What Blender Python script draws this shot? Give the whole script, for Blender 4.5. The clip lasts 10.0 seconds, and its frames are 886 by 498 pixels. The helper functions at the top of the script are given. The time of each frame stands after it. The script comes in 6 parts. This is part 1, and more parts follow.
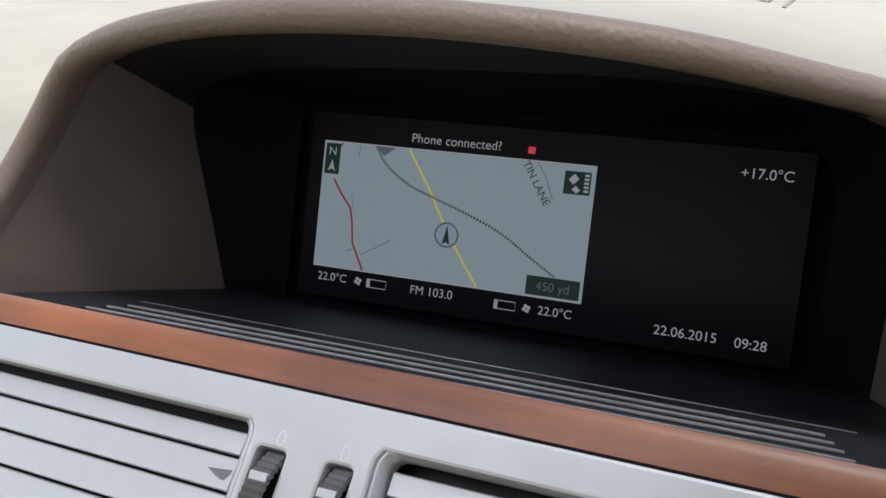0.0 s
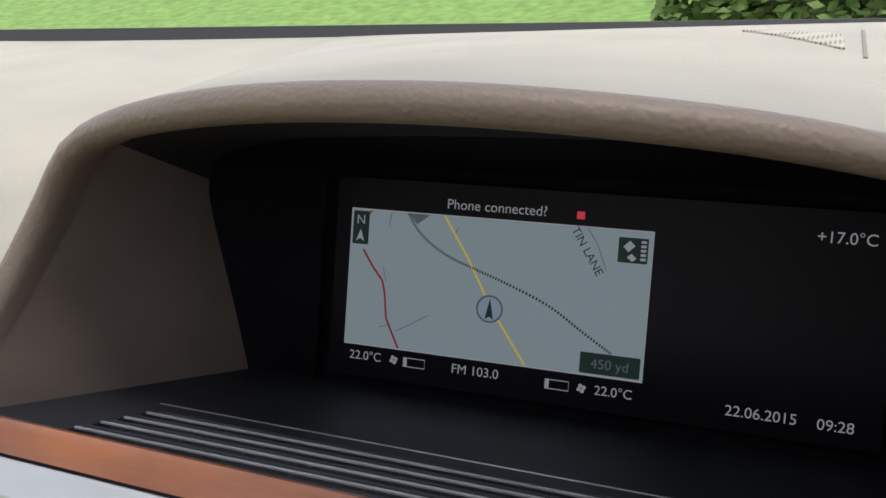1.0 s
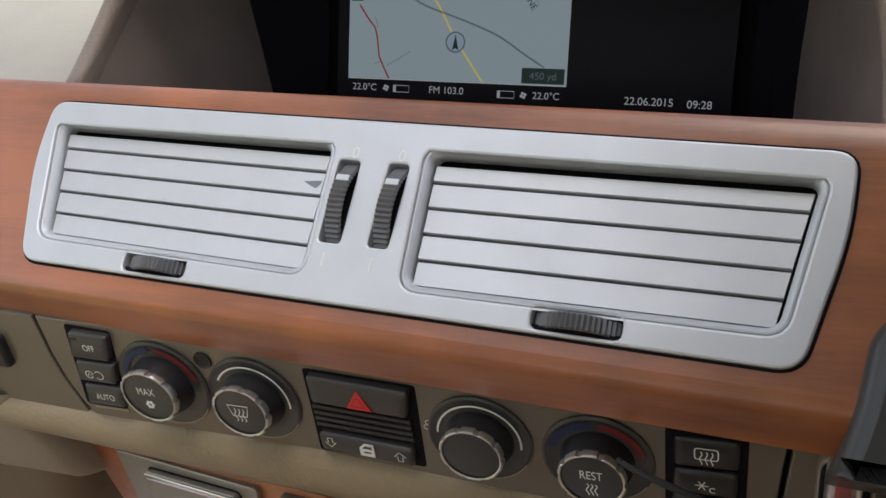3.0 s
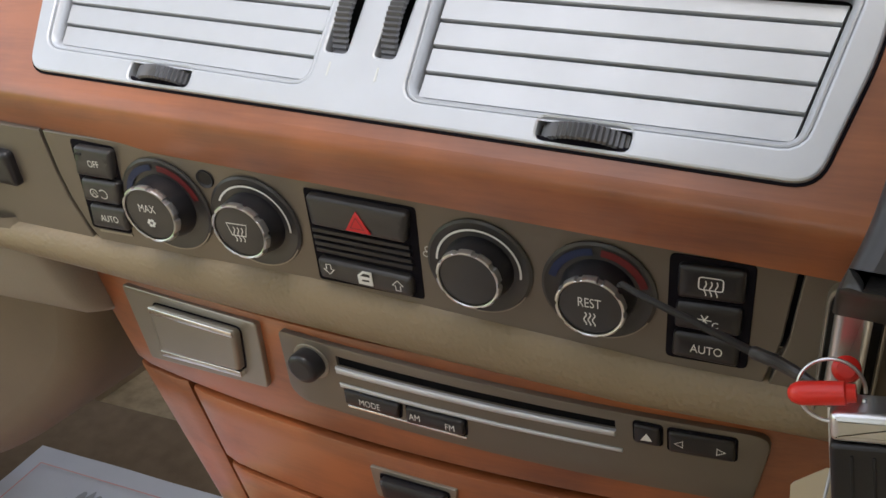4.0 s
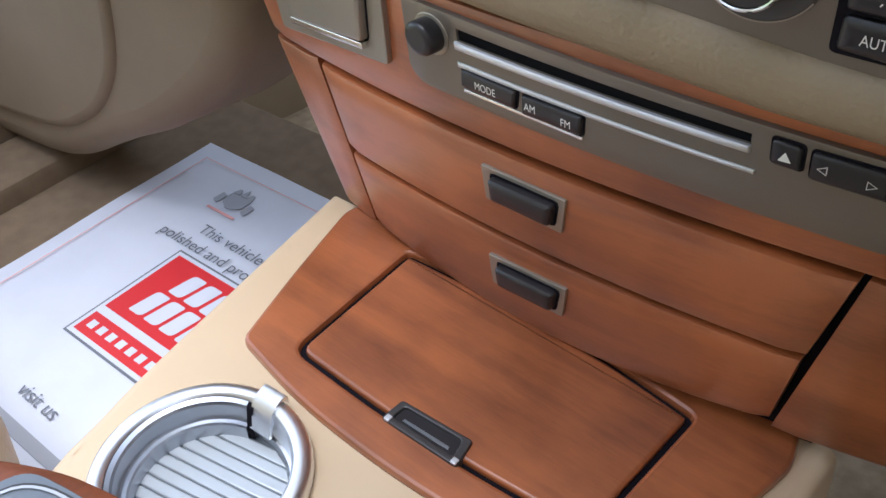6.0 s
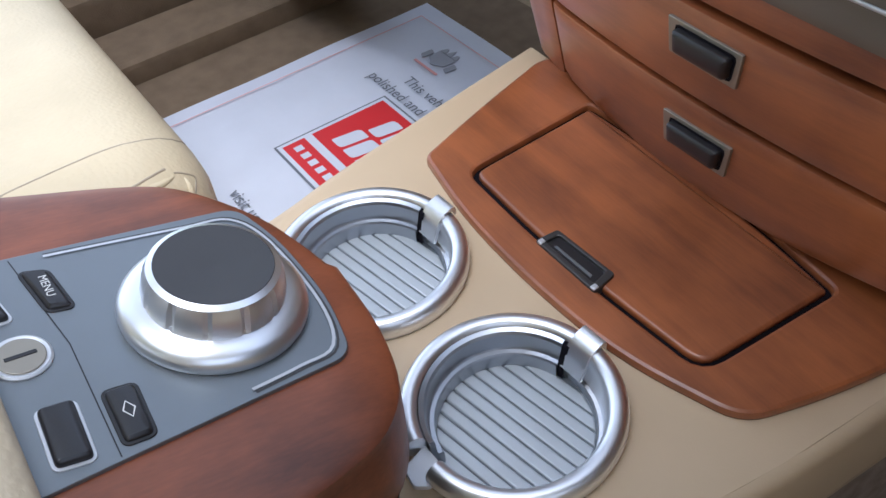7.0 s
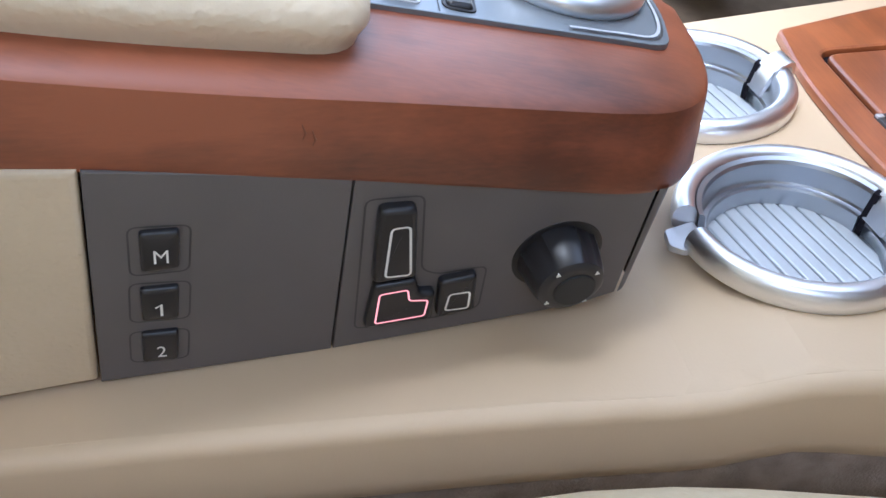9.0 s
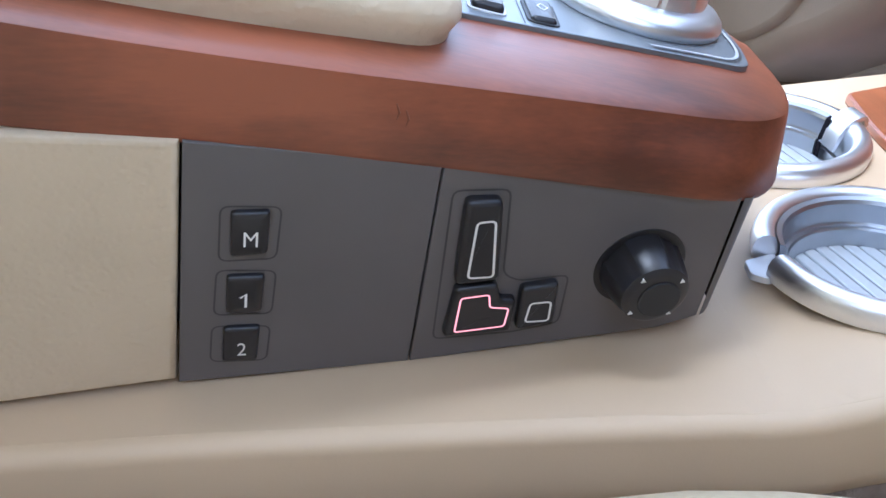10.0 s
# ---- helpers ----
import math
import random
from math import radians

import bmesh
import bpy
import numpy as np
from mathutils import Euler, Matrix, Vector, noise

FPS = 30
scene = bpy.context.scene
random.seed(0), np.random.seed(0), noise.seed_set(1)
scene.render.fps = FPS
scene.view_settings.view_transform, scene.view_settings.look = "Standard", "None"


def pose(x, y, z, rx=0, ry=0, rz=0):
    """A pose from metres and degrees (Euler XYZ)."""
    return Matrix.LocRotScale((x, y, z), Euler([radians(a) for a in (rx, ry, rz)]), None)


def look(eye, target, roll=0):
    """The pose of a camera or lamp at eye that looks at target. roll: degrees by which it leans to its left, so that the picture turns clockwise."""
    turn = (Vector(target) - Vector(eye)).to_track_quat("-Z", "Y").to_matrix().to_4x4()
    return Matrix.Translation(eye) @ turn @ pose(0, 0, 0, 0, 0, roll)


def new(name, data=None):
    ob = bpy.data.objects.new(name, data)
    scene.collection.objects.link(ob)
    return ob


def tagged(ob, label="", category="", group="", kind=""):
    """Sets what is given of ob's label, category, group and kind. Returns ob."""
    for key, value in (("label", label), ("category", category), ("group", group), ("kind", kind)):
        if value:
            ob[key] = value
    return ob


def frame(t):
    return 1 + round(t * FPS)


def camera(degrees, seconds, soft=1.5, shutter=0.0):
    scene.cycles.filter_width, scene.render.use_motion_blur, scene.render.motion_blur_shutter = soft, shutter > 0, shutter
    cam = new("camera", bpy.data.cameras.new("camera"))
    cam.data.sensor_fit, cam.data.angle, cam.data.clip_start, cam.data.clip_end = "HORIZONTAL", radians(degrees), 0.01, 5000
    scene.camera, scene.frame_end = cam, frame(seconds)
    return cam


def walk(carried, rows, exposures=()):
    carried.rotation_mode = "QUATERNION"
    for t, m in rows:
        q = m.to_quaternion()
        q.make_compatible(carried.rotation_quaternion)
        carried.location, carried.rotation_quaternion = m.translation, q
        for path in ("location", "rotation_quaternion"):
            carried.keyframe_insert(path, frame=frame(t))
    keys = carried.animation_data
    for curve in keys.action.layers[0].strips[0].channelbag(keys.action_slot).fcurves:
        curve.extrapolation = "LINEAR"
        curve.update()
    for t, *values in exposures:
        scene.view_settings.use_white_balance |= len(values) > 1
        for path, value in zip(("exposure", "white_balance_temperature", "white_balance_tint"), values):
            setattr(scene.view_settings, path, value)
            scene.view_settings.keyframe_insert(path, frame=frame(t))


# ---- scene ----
cam = camera(52.00, 10.0)
PATH = [
    (0, 0.13202, 0.11277, 1.03864, 76.141, 1.103, 23.204),
    (0.5, 0.11319, 0.14461, 1.04615, 77.105, 2.41, 24.357),
    (1, 0.10395, 0.14449, 1.05896, 76.53, 3.325, 23.137),
    (1.5, 0.11512, 0.11189, 1.06661, 75.029, 4.035, 21.994),
    (2, 0.13118, 0.06275, 1.06058, 73.404, 5.38, 20.796),
    (2.5, 0.14987, 0.02359, 1.0434, 70.93, 5.49, 21.016),
    (3, 0.16648, 0.00032, 1.01329, 69.861, 4.78, 21.981),
    (3.2, 0.17045, -0.00471, 1.00208, 69.272, 4.302, 22.378),
    (4.3, 0.17984, 0.00506, 0.94965, 65.954, 1.469, 27.447),
    (4.5, 0.17857, 0.01371, 0.94075, 65.286, 1.094, 28.674),
    (5, 0.17863, 0.02933, 0.92303, 62.982, -0.083, 32.222),
    (5.5, 0.18525, 0.02654, 0.90774, 59.353, -0.835, 35.696),
    (5.7, 0.19012, 0.02548, 0.90564, 57.206, -0.56, 37.356),
    (6.8, 0.23467, 0.00955, 0.90395, 48.97, 0.606, 52.632),
    (7, 0.24711, -0.00294, 0.89713, 48.607, 0.061, 56.054),
    (7.5, 0.28278, -0.03357, 0.86991, 48.975, -1.971, 65.199),
    (8, 0.30061, -0.04288, 0.85477, 49.11, -4.25, 73.493),
    (8.5, 0.32592, -0.04647, 0.82295, 52.28, -6.091, 78.711),
    (9, 0.32896, -0.04203, 0.77267, 53.45, -6.427, 82.133),
    (9.5, 0.33662, -0.04476, 0.74017, 56.761, -6.407, 84.231),
    (10, 0.35028, -0.05258, 0.73554, 61.424, -5.79, 85.2),
]
walk(cam, [(t, pose(x, y, z, rx, ry, rz)) for t, x, y, z, rx, ry, rz in PATH], exposures=[(0, 1.3, 6400, 10), (1.0, 1.13, 6450, 10), (2.2, 1.25, 6300, 10), (3.2, 1.25, 6500, 10), (4.5, 2.02, 6450, 10), (5.1, 2.4, 5900, 10), (5.7, 2.3, 5700, 10), (6.8, 1.38, 5550, 10), (7.0, 1.6, 5550, 10), (7.5, 1.8, 5450, 10), (8, 1.95, 5300, 10), (9, 2.62, 5250, 10), (9.5, 2.95, 5050, 10), (10, 2.75, 5000, 10)])

# ---- light ----
world = bpy.data.worlds.new("sky")
scene.world = world
world.use_nodes = True
sky = world.node_tree.nodes.new("ShaderNodeTexSky")
sky.sky_type, sky.sun_disc = "NISHITA", False
sky.sun_elevation, sky.sun_rotation = radians(74), radians(149)
haze = world.node_tree.nodes.new("ShaderNodeHueSaturation")  # thin bright cloud takes most of the blue out of the sky
haze.inputs["Saturation"].default_value = 0.35
world.node_tree.links.new(sky.outputs["Color"], haze.inputs["Color"])
world.node_tree.links.new(haze.outputs["Color"], world.node_tree.nodes["Background"].inputs["Color"])
world.node_tree.nodes["Background"].inputs["Strength"].default_value = 0.15
sun = new("sun", bpy.data.lights.new("sun", "SUN"))
sun.data.energy, sun.data.angle, sun.data.color = 0.7, radians(28), (1.0, 0.95, 0.88)
sun.matrix_world = look((0.6, -1.0, 4), (0, 0, 0))

from mathutils.bvhtree import BVHTree
from mathutils.geometry import delaunay_2d_cdt

M = 0.001


WORLD = Matrix.Scale(M, 4)
def panel(x, y, z, rx, ry, rz, size=1.0):
    """A panel's own axes in millimetres, from its middle in millimetres, its turn and its size."""
    return pose(x * M, y * M, z * M, rx, ry, rz) @ Matrix.Scale(M * size, 4)


DISPLAY = panel(19.22, 477.08, 922.57, 78.57, 3.57, 2.74, 0.8438)
VENT = panel(8.18, 292.70, 910.36, 52.94, 2.97, -0.24, 0.9081)
CLIMATE = panel(2.34, 280.68, 825.28, 101.75, 0.56, 1.60, 0.9672)
CONSOLE = panel(1.74, 198.38, 582.19, 6.35, 2.16, 1.84, 0.991)
ARM = panel(-4.55, -3.95, 667.35, -7.88, 4.17, 1.24, 0.9949)
SWITCHES = panel(105.29, -26.24, 632.11, 100.63, -2.09, 97.61, 0.9783)
LEDGE = panel(10, 322, 942, -14.04, 3.4, 1.4)
SHELL = WORLD @ Matrix(((0.9920, -0.0194, 0.0730, -53.9601), (0.0215, 0.9942, -0.0291, 15.7631), (-0.0724, 0.0306, 0.9918, -4.0653), (0, 0, 0, 1)))
LOWER = WORLD @ Matrix(((0.9543, -0.06, 0.1484, -99.5), (0.0438, 1.0252, -0.0709, 49.5), (-0.0337, -0.0125, 1.0249, -17.1), (0, 0, 0, 1)))
SEAT_LEFT = WORLD @ Matrix(((1.0093, 0.0425, -0.0171, 10.2), (0.039, 1.0232, 0.0133, -17.6), (-0.0231, 0.0415, 1.0052, -14.7), (0, 0, 0, 1)))
SEAT_RIGHT = WORLD @ Matrix(((1.0253, -0.0004, -0.0324, 23.0), (0.044, 0.9976, 0.011, -18.0), (0.0727, 0.0375, 1.0058, -20.6), (0, 0, 0, 1)))


# ---- materials ----
def mat(name, base, rough=0.5, metal=0.0, spots=0.0, spot_scale=30.0, grain=0.0, grain_scale=900.0, coat=0.0, tint=None, emit=None, power=0.0):
    """A surface with variation at two scales and a fine relief."""
    m = bpy.data.materials.new(name)
    m.use_nodes = True
    nt = m.node_tree
    b = nt.nodes["Principled BSDF"]
    b.inputs["Base Color"].default_value = (*base, 1)
    b.inputs["Roughness"].default_value, b.inputs["Metallic"].default_value = rough, metal
    b.inputs["Coat Weight"].default_value, b.inputs["Coat Roughness"].default_value = coat, 0.12
    if emit:
        b.inputs["Emission Color"].default_value, b.inputs["Emission Strength"].default_value = (*emit, 1), power
    geo = nt.nodes.new("ShaderNodeNewGeometry")
    if spots:
        n1 = nt.nodes.new("ShaderNodeTexNoise")
        n1.inputs["Scale"].default_value, n1.inputs["Detail"].default_value = spot_scale, 6
        nt.links.new(geo.outputs["Position"], n1.inputs["Vector"])
        mix = nt.nodes.new("ShaderNodeMix")
        mix.data_type = "RGBA"
        other = tint or tuple(c * (1 - spots) for c in base)
        mix.inputs[6].default_value, mix.inputs[7].default_value = (*base, 1), (*other, 1)
        ramp = nt.nodes.new("ShaderNodeMapRange")
        ramp.inputs[1].default_value, ramp.inputs[2].default_value = 0.35, 0.7
        nt.links.new(n1.outputs["Fac"], ramp.inputs[0])
        nt.links.new(ramp.outputs[0], mix.inputs[0])
        nt.links.new(mix.outputs[2], b.inputs["Base Color"])
        rr = nt.nodes.new("ShaderNodeMapRange")
        rr.inputs[3].default_value, rr.inputs[4].default_value = max(0.02, rough - 0.06), min(1, rough + 0.06)
        nt.links.new(n1.outputs["Fac"], rr.inputs[0])
        nt.links.new(rr.outputs[0], b.inputs["Roughness"])
    if grain:
        n2 = nt.nodes.new("ShaderNodeTexNoise")
        n2.inputs["Scale"].default_value, n2.inputs["Detail"].default_value = grain_scale, 3
        nt.links.new(geo.outputs["Position"], n2.inputs["Vector"])
        bump = nt.nodes.new("ShaderNodeBump")
        bump.inputs["Strength"].default_value, bump.inputs["Distance"].default_value = grain, 0.0006
        nt.links.new(n2.outputs["Fac"], bump.inputs["Height"])
        nt.links.new(bump.outputs["Normal"], b.inputs["Normal"])
    return m


def leather(name, base, pebble=420.0, depth=0.5, rough=0.5, folds=0.0, warped=0.0009, fold_scale=60.0):
    """Grained hide: rounded pebbles between fine creases, with faint stains."""
    m = mat(name, base, rough, spots=0.12, spot_scale=14)
    nt = m.node_tree
    b = nt.nodes["Principled BSDF"]
    geo = nt.nodes.new("ShaderNodeNewGeometry")
    warp = nt.nodes.new("ShaderNodeTexNoise")
    warp.inputs["Scale"].default_value, warp.inputs["Detail"].default_value = pebble * 0.5, 2
    add = nt.nodes.new("ShaderNodeMixRGB")
    add.blend_type, add.inputs[0].default_value = "ADD", warped
    nt.links.new(geo.outputs["Position"], warp.inputs["Vector"])
    nt.links.new(geo.outputs["Position"], add.inputs[1])
    nt.links.new(warp.outputs["Color"], add.inputs[2])
    cells = nt.nodes.new("ShaderNodeTexVoronoi")
    cells.feature = "SMOOTH_F1"
    cells.inputs["Scale"].default_value = pebble
    nt.links.new(add.outputs[0], cells.inputs["Vector"])
    bump = nt.nodes.new("ShaderNodeBump")
    bump.invert = True
    bump.inputs["Strength"].default_value, bump.inputs["Distance"].default_value = depth, 0.0009
    nt.links.new(cells.outputs["Distance"], bump.inputs["Height"])
    last = bump
    if folds:
        n3 = nt.nodes.new("ShaderNodeTexNoise")
        n3.inputs["Scale"].default_value, n3.inputs["Detail"].default_value = fold_scale, 4
        nt.links.new(geo.outputs["Position"], n3.inputs["Vector"])
        b2 = nt.nodes.new("ShaderNodeBump")
        b2.inputs["Strength"].default_value, b2.inputs["Distance"].default_value = folds, 0.003
        nt.links.new(n3.outputs["Fac"], b2.inputs["Height"])
        nt.links.new(bump.outputs["Normal"], b2.inputs["Normal"])
        last = b2
    nt.links.new(last.outputs["Normal"], b.inputs["Normal"])
    return m


def wood(name, light, dark, stretch=(5, 60, 60), rough=0.42, coat=0.8):
    """Stained veneer: long soft figure with fine pores along the grain."""
    m = bpy.data.materials.new(name)
    m.use_nodes = True
    nt = m.node_tree
    b = nt.nodes["Principled BSDF"]
    geo = nt.nodes.new("ShaderNodeNewGeometry")
    mapping = nt.nodes.new("ShaderNodeMapping")
    mapping.inputs["Scale"].default_value = stretch
    nt.links.new(geo.outputs["Position"], mapping.inputs["Vector"])
    n1 = nt.nodes.new("ShaderNodeTexNoise")
    n1.inputs["Scale"].default_value, n1.inputs["Detail"].default_value, n1.inputs["Distortion"].default_value = 1.0, 5, 0.8
    n2 = nt.nodes.new("ShaderNodeTexNoise")
    n2.inputs["Scale"].default_value, n2.inputs["Detail"].default_value = 14.0, 4
    for n in (n1, n2):
        nt.links.new(mapping.outputs["Vector"], n.inputs["Vector"])
    n3 = nt.nodes.new("ShaderNodeTexNoise")
    n3.inputs["Scale"].default_value, n3.inputs["Detail"].default_value = 15, 6
    nt.links.new(geo.outputs["Position"], n3.inputs["Vector"])
    ramp = nt.nodes.new("ShaderNodeValToRGB")
    ramp.color_ramp.elements[0].position, ramp.color_ramp.elements[0].color = 0.36, (*dark, 1)
    ramp.color_ramp.elements[1].position, ramp.color_ramp.elements[1].color = 0.65, (*light, 1)
    sum1 = nt.nodes.new("ShaderNodeMath")
    sum1.operation, sum1.inputs[1].default_value = "MULTIPLY_ADD", 0.13
    sum2 = nt.nodes.new("ShaderNodeMath")
    sum2.operation, sum2.inputs[1].default_value = "MULTIPLY_ADD", 0.62
    half = nt.nodes.new("ShaderNodeMath")
    half.operation, half.inputs[1].default_value = "MULTIPLY", 0.34
    nt.links.new(n1.outputs["Fac"], half.inputs[0])
    nt.links.new(n2.outputs["Fac"], sum1.inputs[0])
    nt.links.new(half.outputs[0], sum1.inputs[2])
    nt.links.new(n3.outputs["Fac"], sum2.inputs[0])
    nt.links.new(sum1.outputs[0], sum2.inputs[2])
    nt.links.new(sum2.outputs[0], ramp.inputs[0])
    nt.links.new(ramp.outputs[0], b.inputs["Base Color"])
    bump = nt.nodes.new("ShaderNodeBump")
    bump.inputs["Strength"].default_value, bump.inputs["Distance"].default_value = 0.08, 0.0004
    nt.links.new(n2.outputs["Fac"], bump.inputs["Height"])
    nt.links.new(bump.outputs["Normal"], b.inputs["Normal"])
    b.inputs["Roughness"].default_value, b.inputs["Coat Weight"].default_value, b.inputs["Coat Roughness"].default_value = rough, coat, 0.32
    return m


CREAM = leather("cream_leather", (0.60, 0.49, 0.34), 520, 0.35, 0.55)
CREAM_SOFT = leather("cream_cushion_leather", (0.70, 0.58, 0.385), 360, 0.45, 0.5, folds=0.015, warped=0.002)
CREAM_PAD = leather("creased_pad_leather", (0.64, 0.525, 0.36), 320, 0.45, 0.5, folds=0.22, warped=0.003, fold_scale=170.0)
CREAM_SEAM = leather("cream_seam_leather", (0.42, 0.34, 0.245), 520, 0.35, 0.6)
CREAM_TOP = leather("pale_dash_leather", (0.38, 0.35, 0.29), 700, 0.2, 0.6)
CREAM_HARD = mat("cream_soft_touch_plastic", (0.615, 0.465, 0.30), 0.5, spots=0.06, spot_scale=12, grain=0.06)
TAUPE = leather("taupe_leather", (0.215, 0.162, 0.13), 640, 0.35, 0.5)
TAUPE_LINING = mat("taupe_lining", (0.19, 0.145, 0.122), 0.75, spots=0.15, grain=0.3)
# the hood lining again, with the shade under its roof put into the colour
LINING_SHADED = mat("shaded_lining", (0.013, 0.010, 0.012), 0.9, spots=0.15, grain=0.3)
KHAKI = leather("khaki_leather", (0.28, 0.215, 0.135), 560, 0.35, 0.5)
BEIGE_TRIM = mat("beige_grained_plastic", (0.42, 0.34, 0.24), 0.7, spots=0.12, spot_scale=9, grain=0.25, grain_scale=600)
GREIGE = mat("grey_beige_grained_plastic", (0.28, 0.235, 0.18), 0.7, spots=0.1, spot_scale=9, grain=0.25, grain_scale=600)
# beige plastic with the shade below the dash put into its base colour
BEIGE_SHADED = mat("shaded_beige_grained_plastic", (0.195, 0.142, 0.088), 0.75, spots=0.15, spot_scale=9, grain=0.3, grain_scale=600)
CARPET = mat("beige_carpet", (0.48, 0.39, 0.27), 0.95, spots=0.3, spot_scale=60, grain=1.0, grain_scale=700)
# beige carpet darkened to brown, footwell shade included in the colour
CARPET_SHADED = mat("shaded_carpet", (0.20, 0.14, 0.088), 0.95, spots=0.2, spot_scale=50, grain=0.8, grain_scale=700)
CARPET_GREY = mat("greyish_carpet", (0.40, 0.315, 0.25), 0.95, spots=0.35, spot_scale=90, grain=1.0, grain_scale=800)
WOOD = wood("cherry_veneer", (0.39, 0.118, 0.035), (0.125, 0.033, 0.011))
WOOD_ALONG = wood("cherry_veneer_lengthwise", (0.27, 0.076, 0.029), (0.080, 0.022, 0.009), stretch=(60, 6, 60), coat=0.16)
WOOD_DARK = mat("dark_worn_veneer", (0.15, 0.045, 0.02), 0.5)
SILVER = mat("satin_silver_paint", (0.61, 0.62, 0.645), 0.48, 0.6, spots=0.05, spot_scale=40, grain=0.03, grain_scale=1500)
GREY_PLATE = mat("grey_metallic_plate", (0.20, 0.22, 0.24), 0.38, 0.5, spots=0.06, grain=0.03, grain_scale=1500)
TITAN = mat("warm_grey_metallic_plastic", (0.19, 0.163, 0.132), 0.4, 0.45, spots=0.06, spot_scale=30, grain=0.03, grain_scale=1400)
RIBBED = mat("ribbed_grey_floor", (0.50, 0.53, 0.56), 0.42, 0.35, spots=0.06, spot_scale=40)
RING_SILVER = mat("toothed_silver", (0.66, 0.67, 0.69), 0.28, 0.9)
WHEEL_GREY = mat("ribbed_wheel_rubber", (0.128, 0.128, 0.136), 0.36, 0.2)
COLLAR_STEEL = mat("dark_satin_steel", (0.42, 0.44, 0.48), 0.34, 1.0, spots=0.05)
TITAN_LIGHT = mat("light_titanium_plate", (0.33, 0.30, 0.25), 0.35, 0.6, spots=0.05, grain=0.02, grain_scale=1500)
CHROME = mat("brushed_chrome", (0.82, 0.83, 0.86), 0.36, 1.0, spots=0.04, grain=0.02, grain_scale=800)
BRIGHT = mat("bright_edge_metal", (0.85, 0.85, 0.84), 0.25, 1.0)
BLACK = mat("matte_black_plastic", (0.012, 0.011, 0.013), 0.5, spots=0.2, grain=0.06)
BLACK_DEEP = mat("dark_recess_plastic", (0.010, 0.0085, 0.0125), 0.9, spots=0.2, grain=0.2)
# near-black colour for the shade inside narrow slots
SLOT_SHADE = mat("painted_slot_shade", (0.004, 0.004, 0.005), 0.95, grain=0.1)
LEDGE_BLACK = mat("blue_black_plastic", (0.022, 0.024, 0.034), 0.55, spots=0.2, grain=0.1)
# pale grey that paints the highlight along the slat edges
BAR_GLINT = mat("grey_edge_highlight", (0.5, 0.51, 0.54), 0.4, 0.5, spots=0.3, spot_scale=60)
CHARCOAL = mat("charcoal_soft_plastic", (0.045, 0.042, 0.042), 0.36, spots=0.1, grain=0.05)
SWITCH_GREY = mat("dark_brown_grey_plastic", (0.12, 0.108, 0.105), 0.55, spots=0.1, spot_scale=20, grain=0.05)
BUTTON = mat("button_black", (0.020, 0.019, 0.022), 0.34, spots=0.15, grain=0.05)
GLASS_BLACK = mat("black_screen_glass", (0.009, 0.008, 0.014), 0.35)
WHITE = mat("white_print", (0.75, 0.75, 0.72), 0.6)
WHITE_LIT = mat("lit_white_symbol", (0.2, 0.2, 0.2), 0.6, emit=(0.85, 0.88, 1.0), power=0.085)
MAP_BACK = mat("lit_map_ground", (0.02, 0.02, 0.02), 0.5, emit=(0.36, 0.45, 0.50), power=0.195)
MAP_DISC = mat("lit_map_disc", (0.02, 0.02, 0.02), 0.5, emit=(0.24, 0.31, 0.40), power=0.25)
MAP_DARK = mat("lit_map_dark", (0.01, 0.015, 0.012), 0.5, emit=(0.015, 0.03, 0.025), power=0.25)
MAP_YELLOW = mat("lit_map_yellow", (0.02, 0.02, 0.01), 0.5, emit=(0.75, 0.6, 0.12), power=0.22)
MAP_RED = mat("lit_map_red", (0.02, 0.01, 0.01), 0.5, emit=(0.25, 0.03, 0.04), power=0.25)
MAP_GREY = mat("lit_map_grey", (0.02, 0.02, 0.02), 0.5, emit=(0.10, 0.12, 0.15), power=0.26)
RED_DOT = mat("lit_red_mark", (0.1, 0.01, 0.01), 0.5, emit=(0.8, 0.05, 0.09), power=0.22)
MESH = mat("perforated_mesh", (0.42, 0.38, 0.31), 0.6)
_nt = MESH.node_tree
_v = _nt.nodes.new("ShaderNodeTexVoronoi")
_v.inputs["Scale"].default_value, _v.inputs["Randomness"].default_value = 620, 0.0
_g = _nt.nodes.new("ShaderNodeNewGeometry")
_nt.links.new(_g.outputs["Position"], _v.inputs["Vector"])
_r = _nt.nodes.new("ShaderNodeValToRGB")
_r.color_ramp.elements[0].position, _r.color_ramp.elements[0].color = 0.30, (0.03, 0.027, 0.022, 1)
_r.color_ramp.elements[1].position, _r.color_ramp.elements[1].color = 0.40, (0.42, 0.38, 0.31, 1)
_nt.links.new(_v.outputs["Distance"], _r.inputs[0])
_nt.links.new(_r.outputs[0], _nt.nodes["Principled BSDF"].inputs["Base Color"])
for dull in (GLASS_BLACK, BLACK_DEEP, SLOT_SHADE, MAP_BACK, MAP_DARK, MAP_YELLOW, MAP_RED, MAP_GREY):
    dull.node_tree.nodes["Principled BSDF"].inputs["Specular IOR Level"].default_value = 0.12
RED = mat("red_print", (0.62, 0.025, 0.03), 0.5)
BLUE = mat("blue_print", (0.008, 0.02, 0.075), 0.5)
SCALE_RED = mat("dark_red_print", (0.14, 0.012, 0.014), 0.5)
RED_PLASTIC = mat("red_plastic", (0.75, 0.03, 0.02), 0.35)
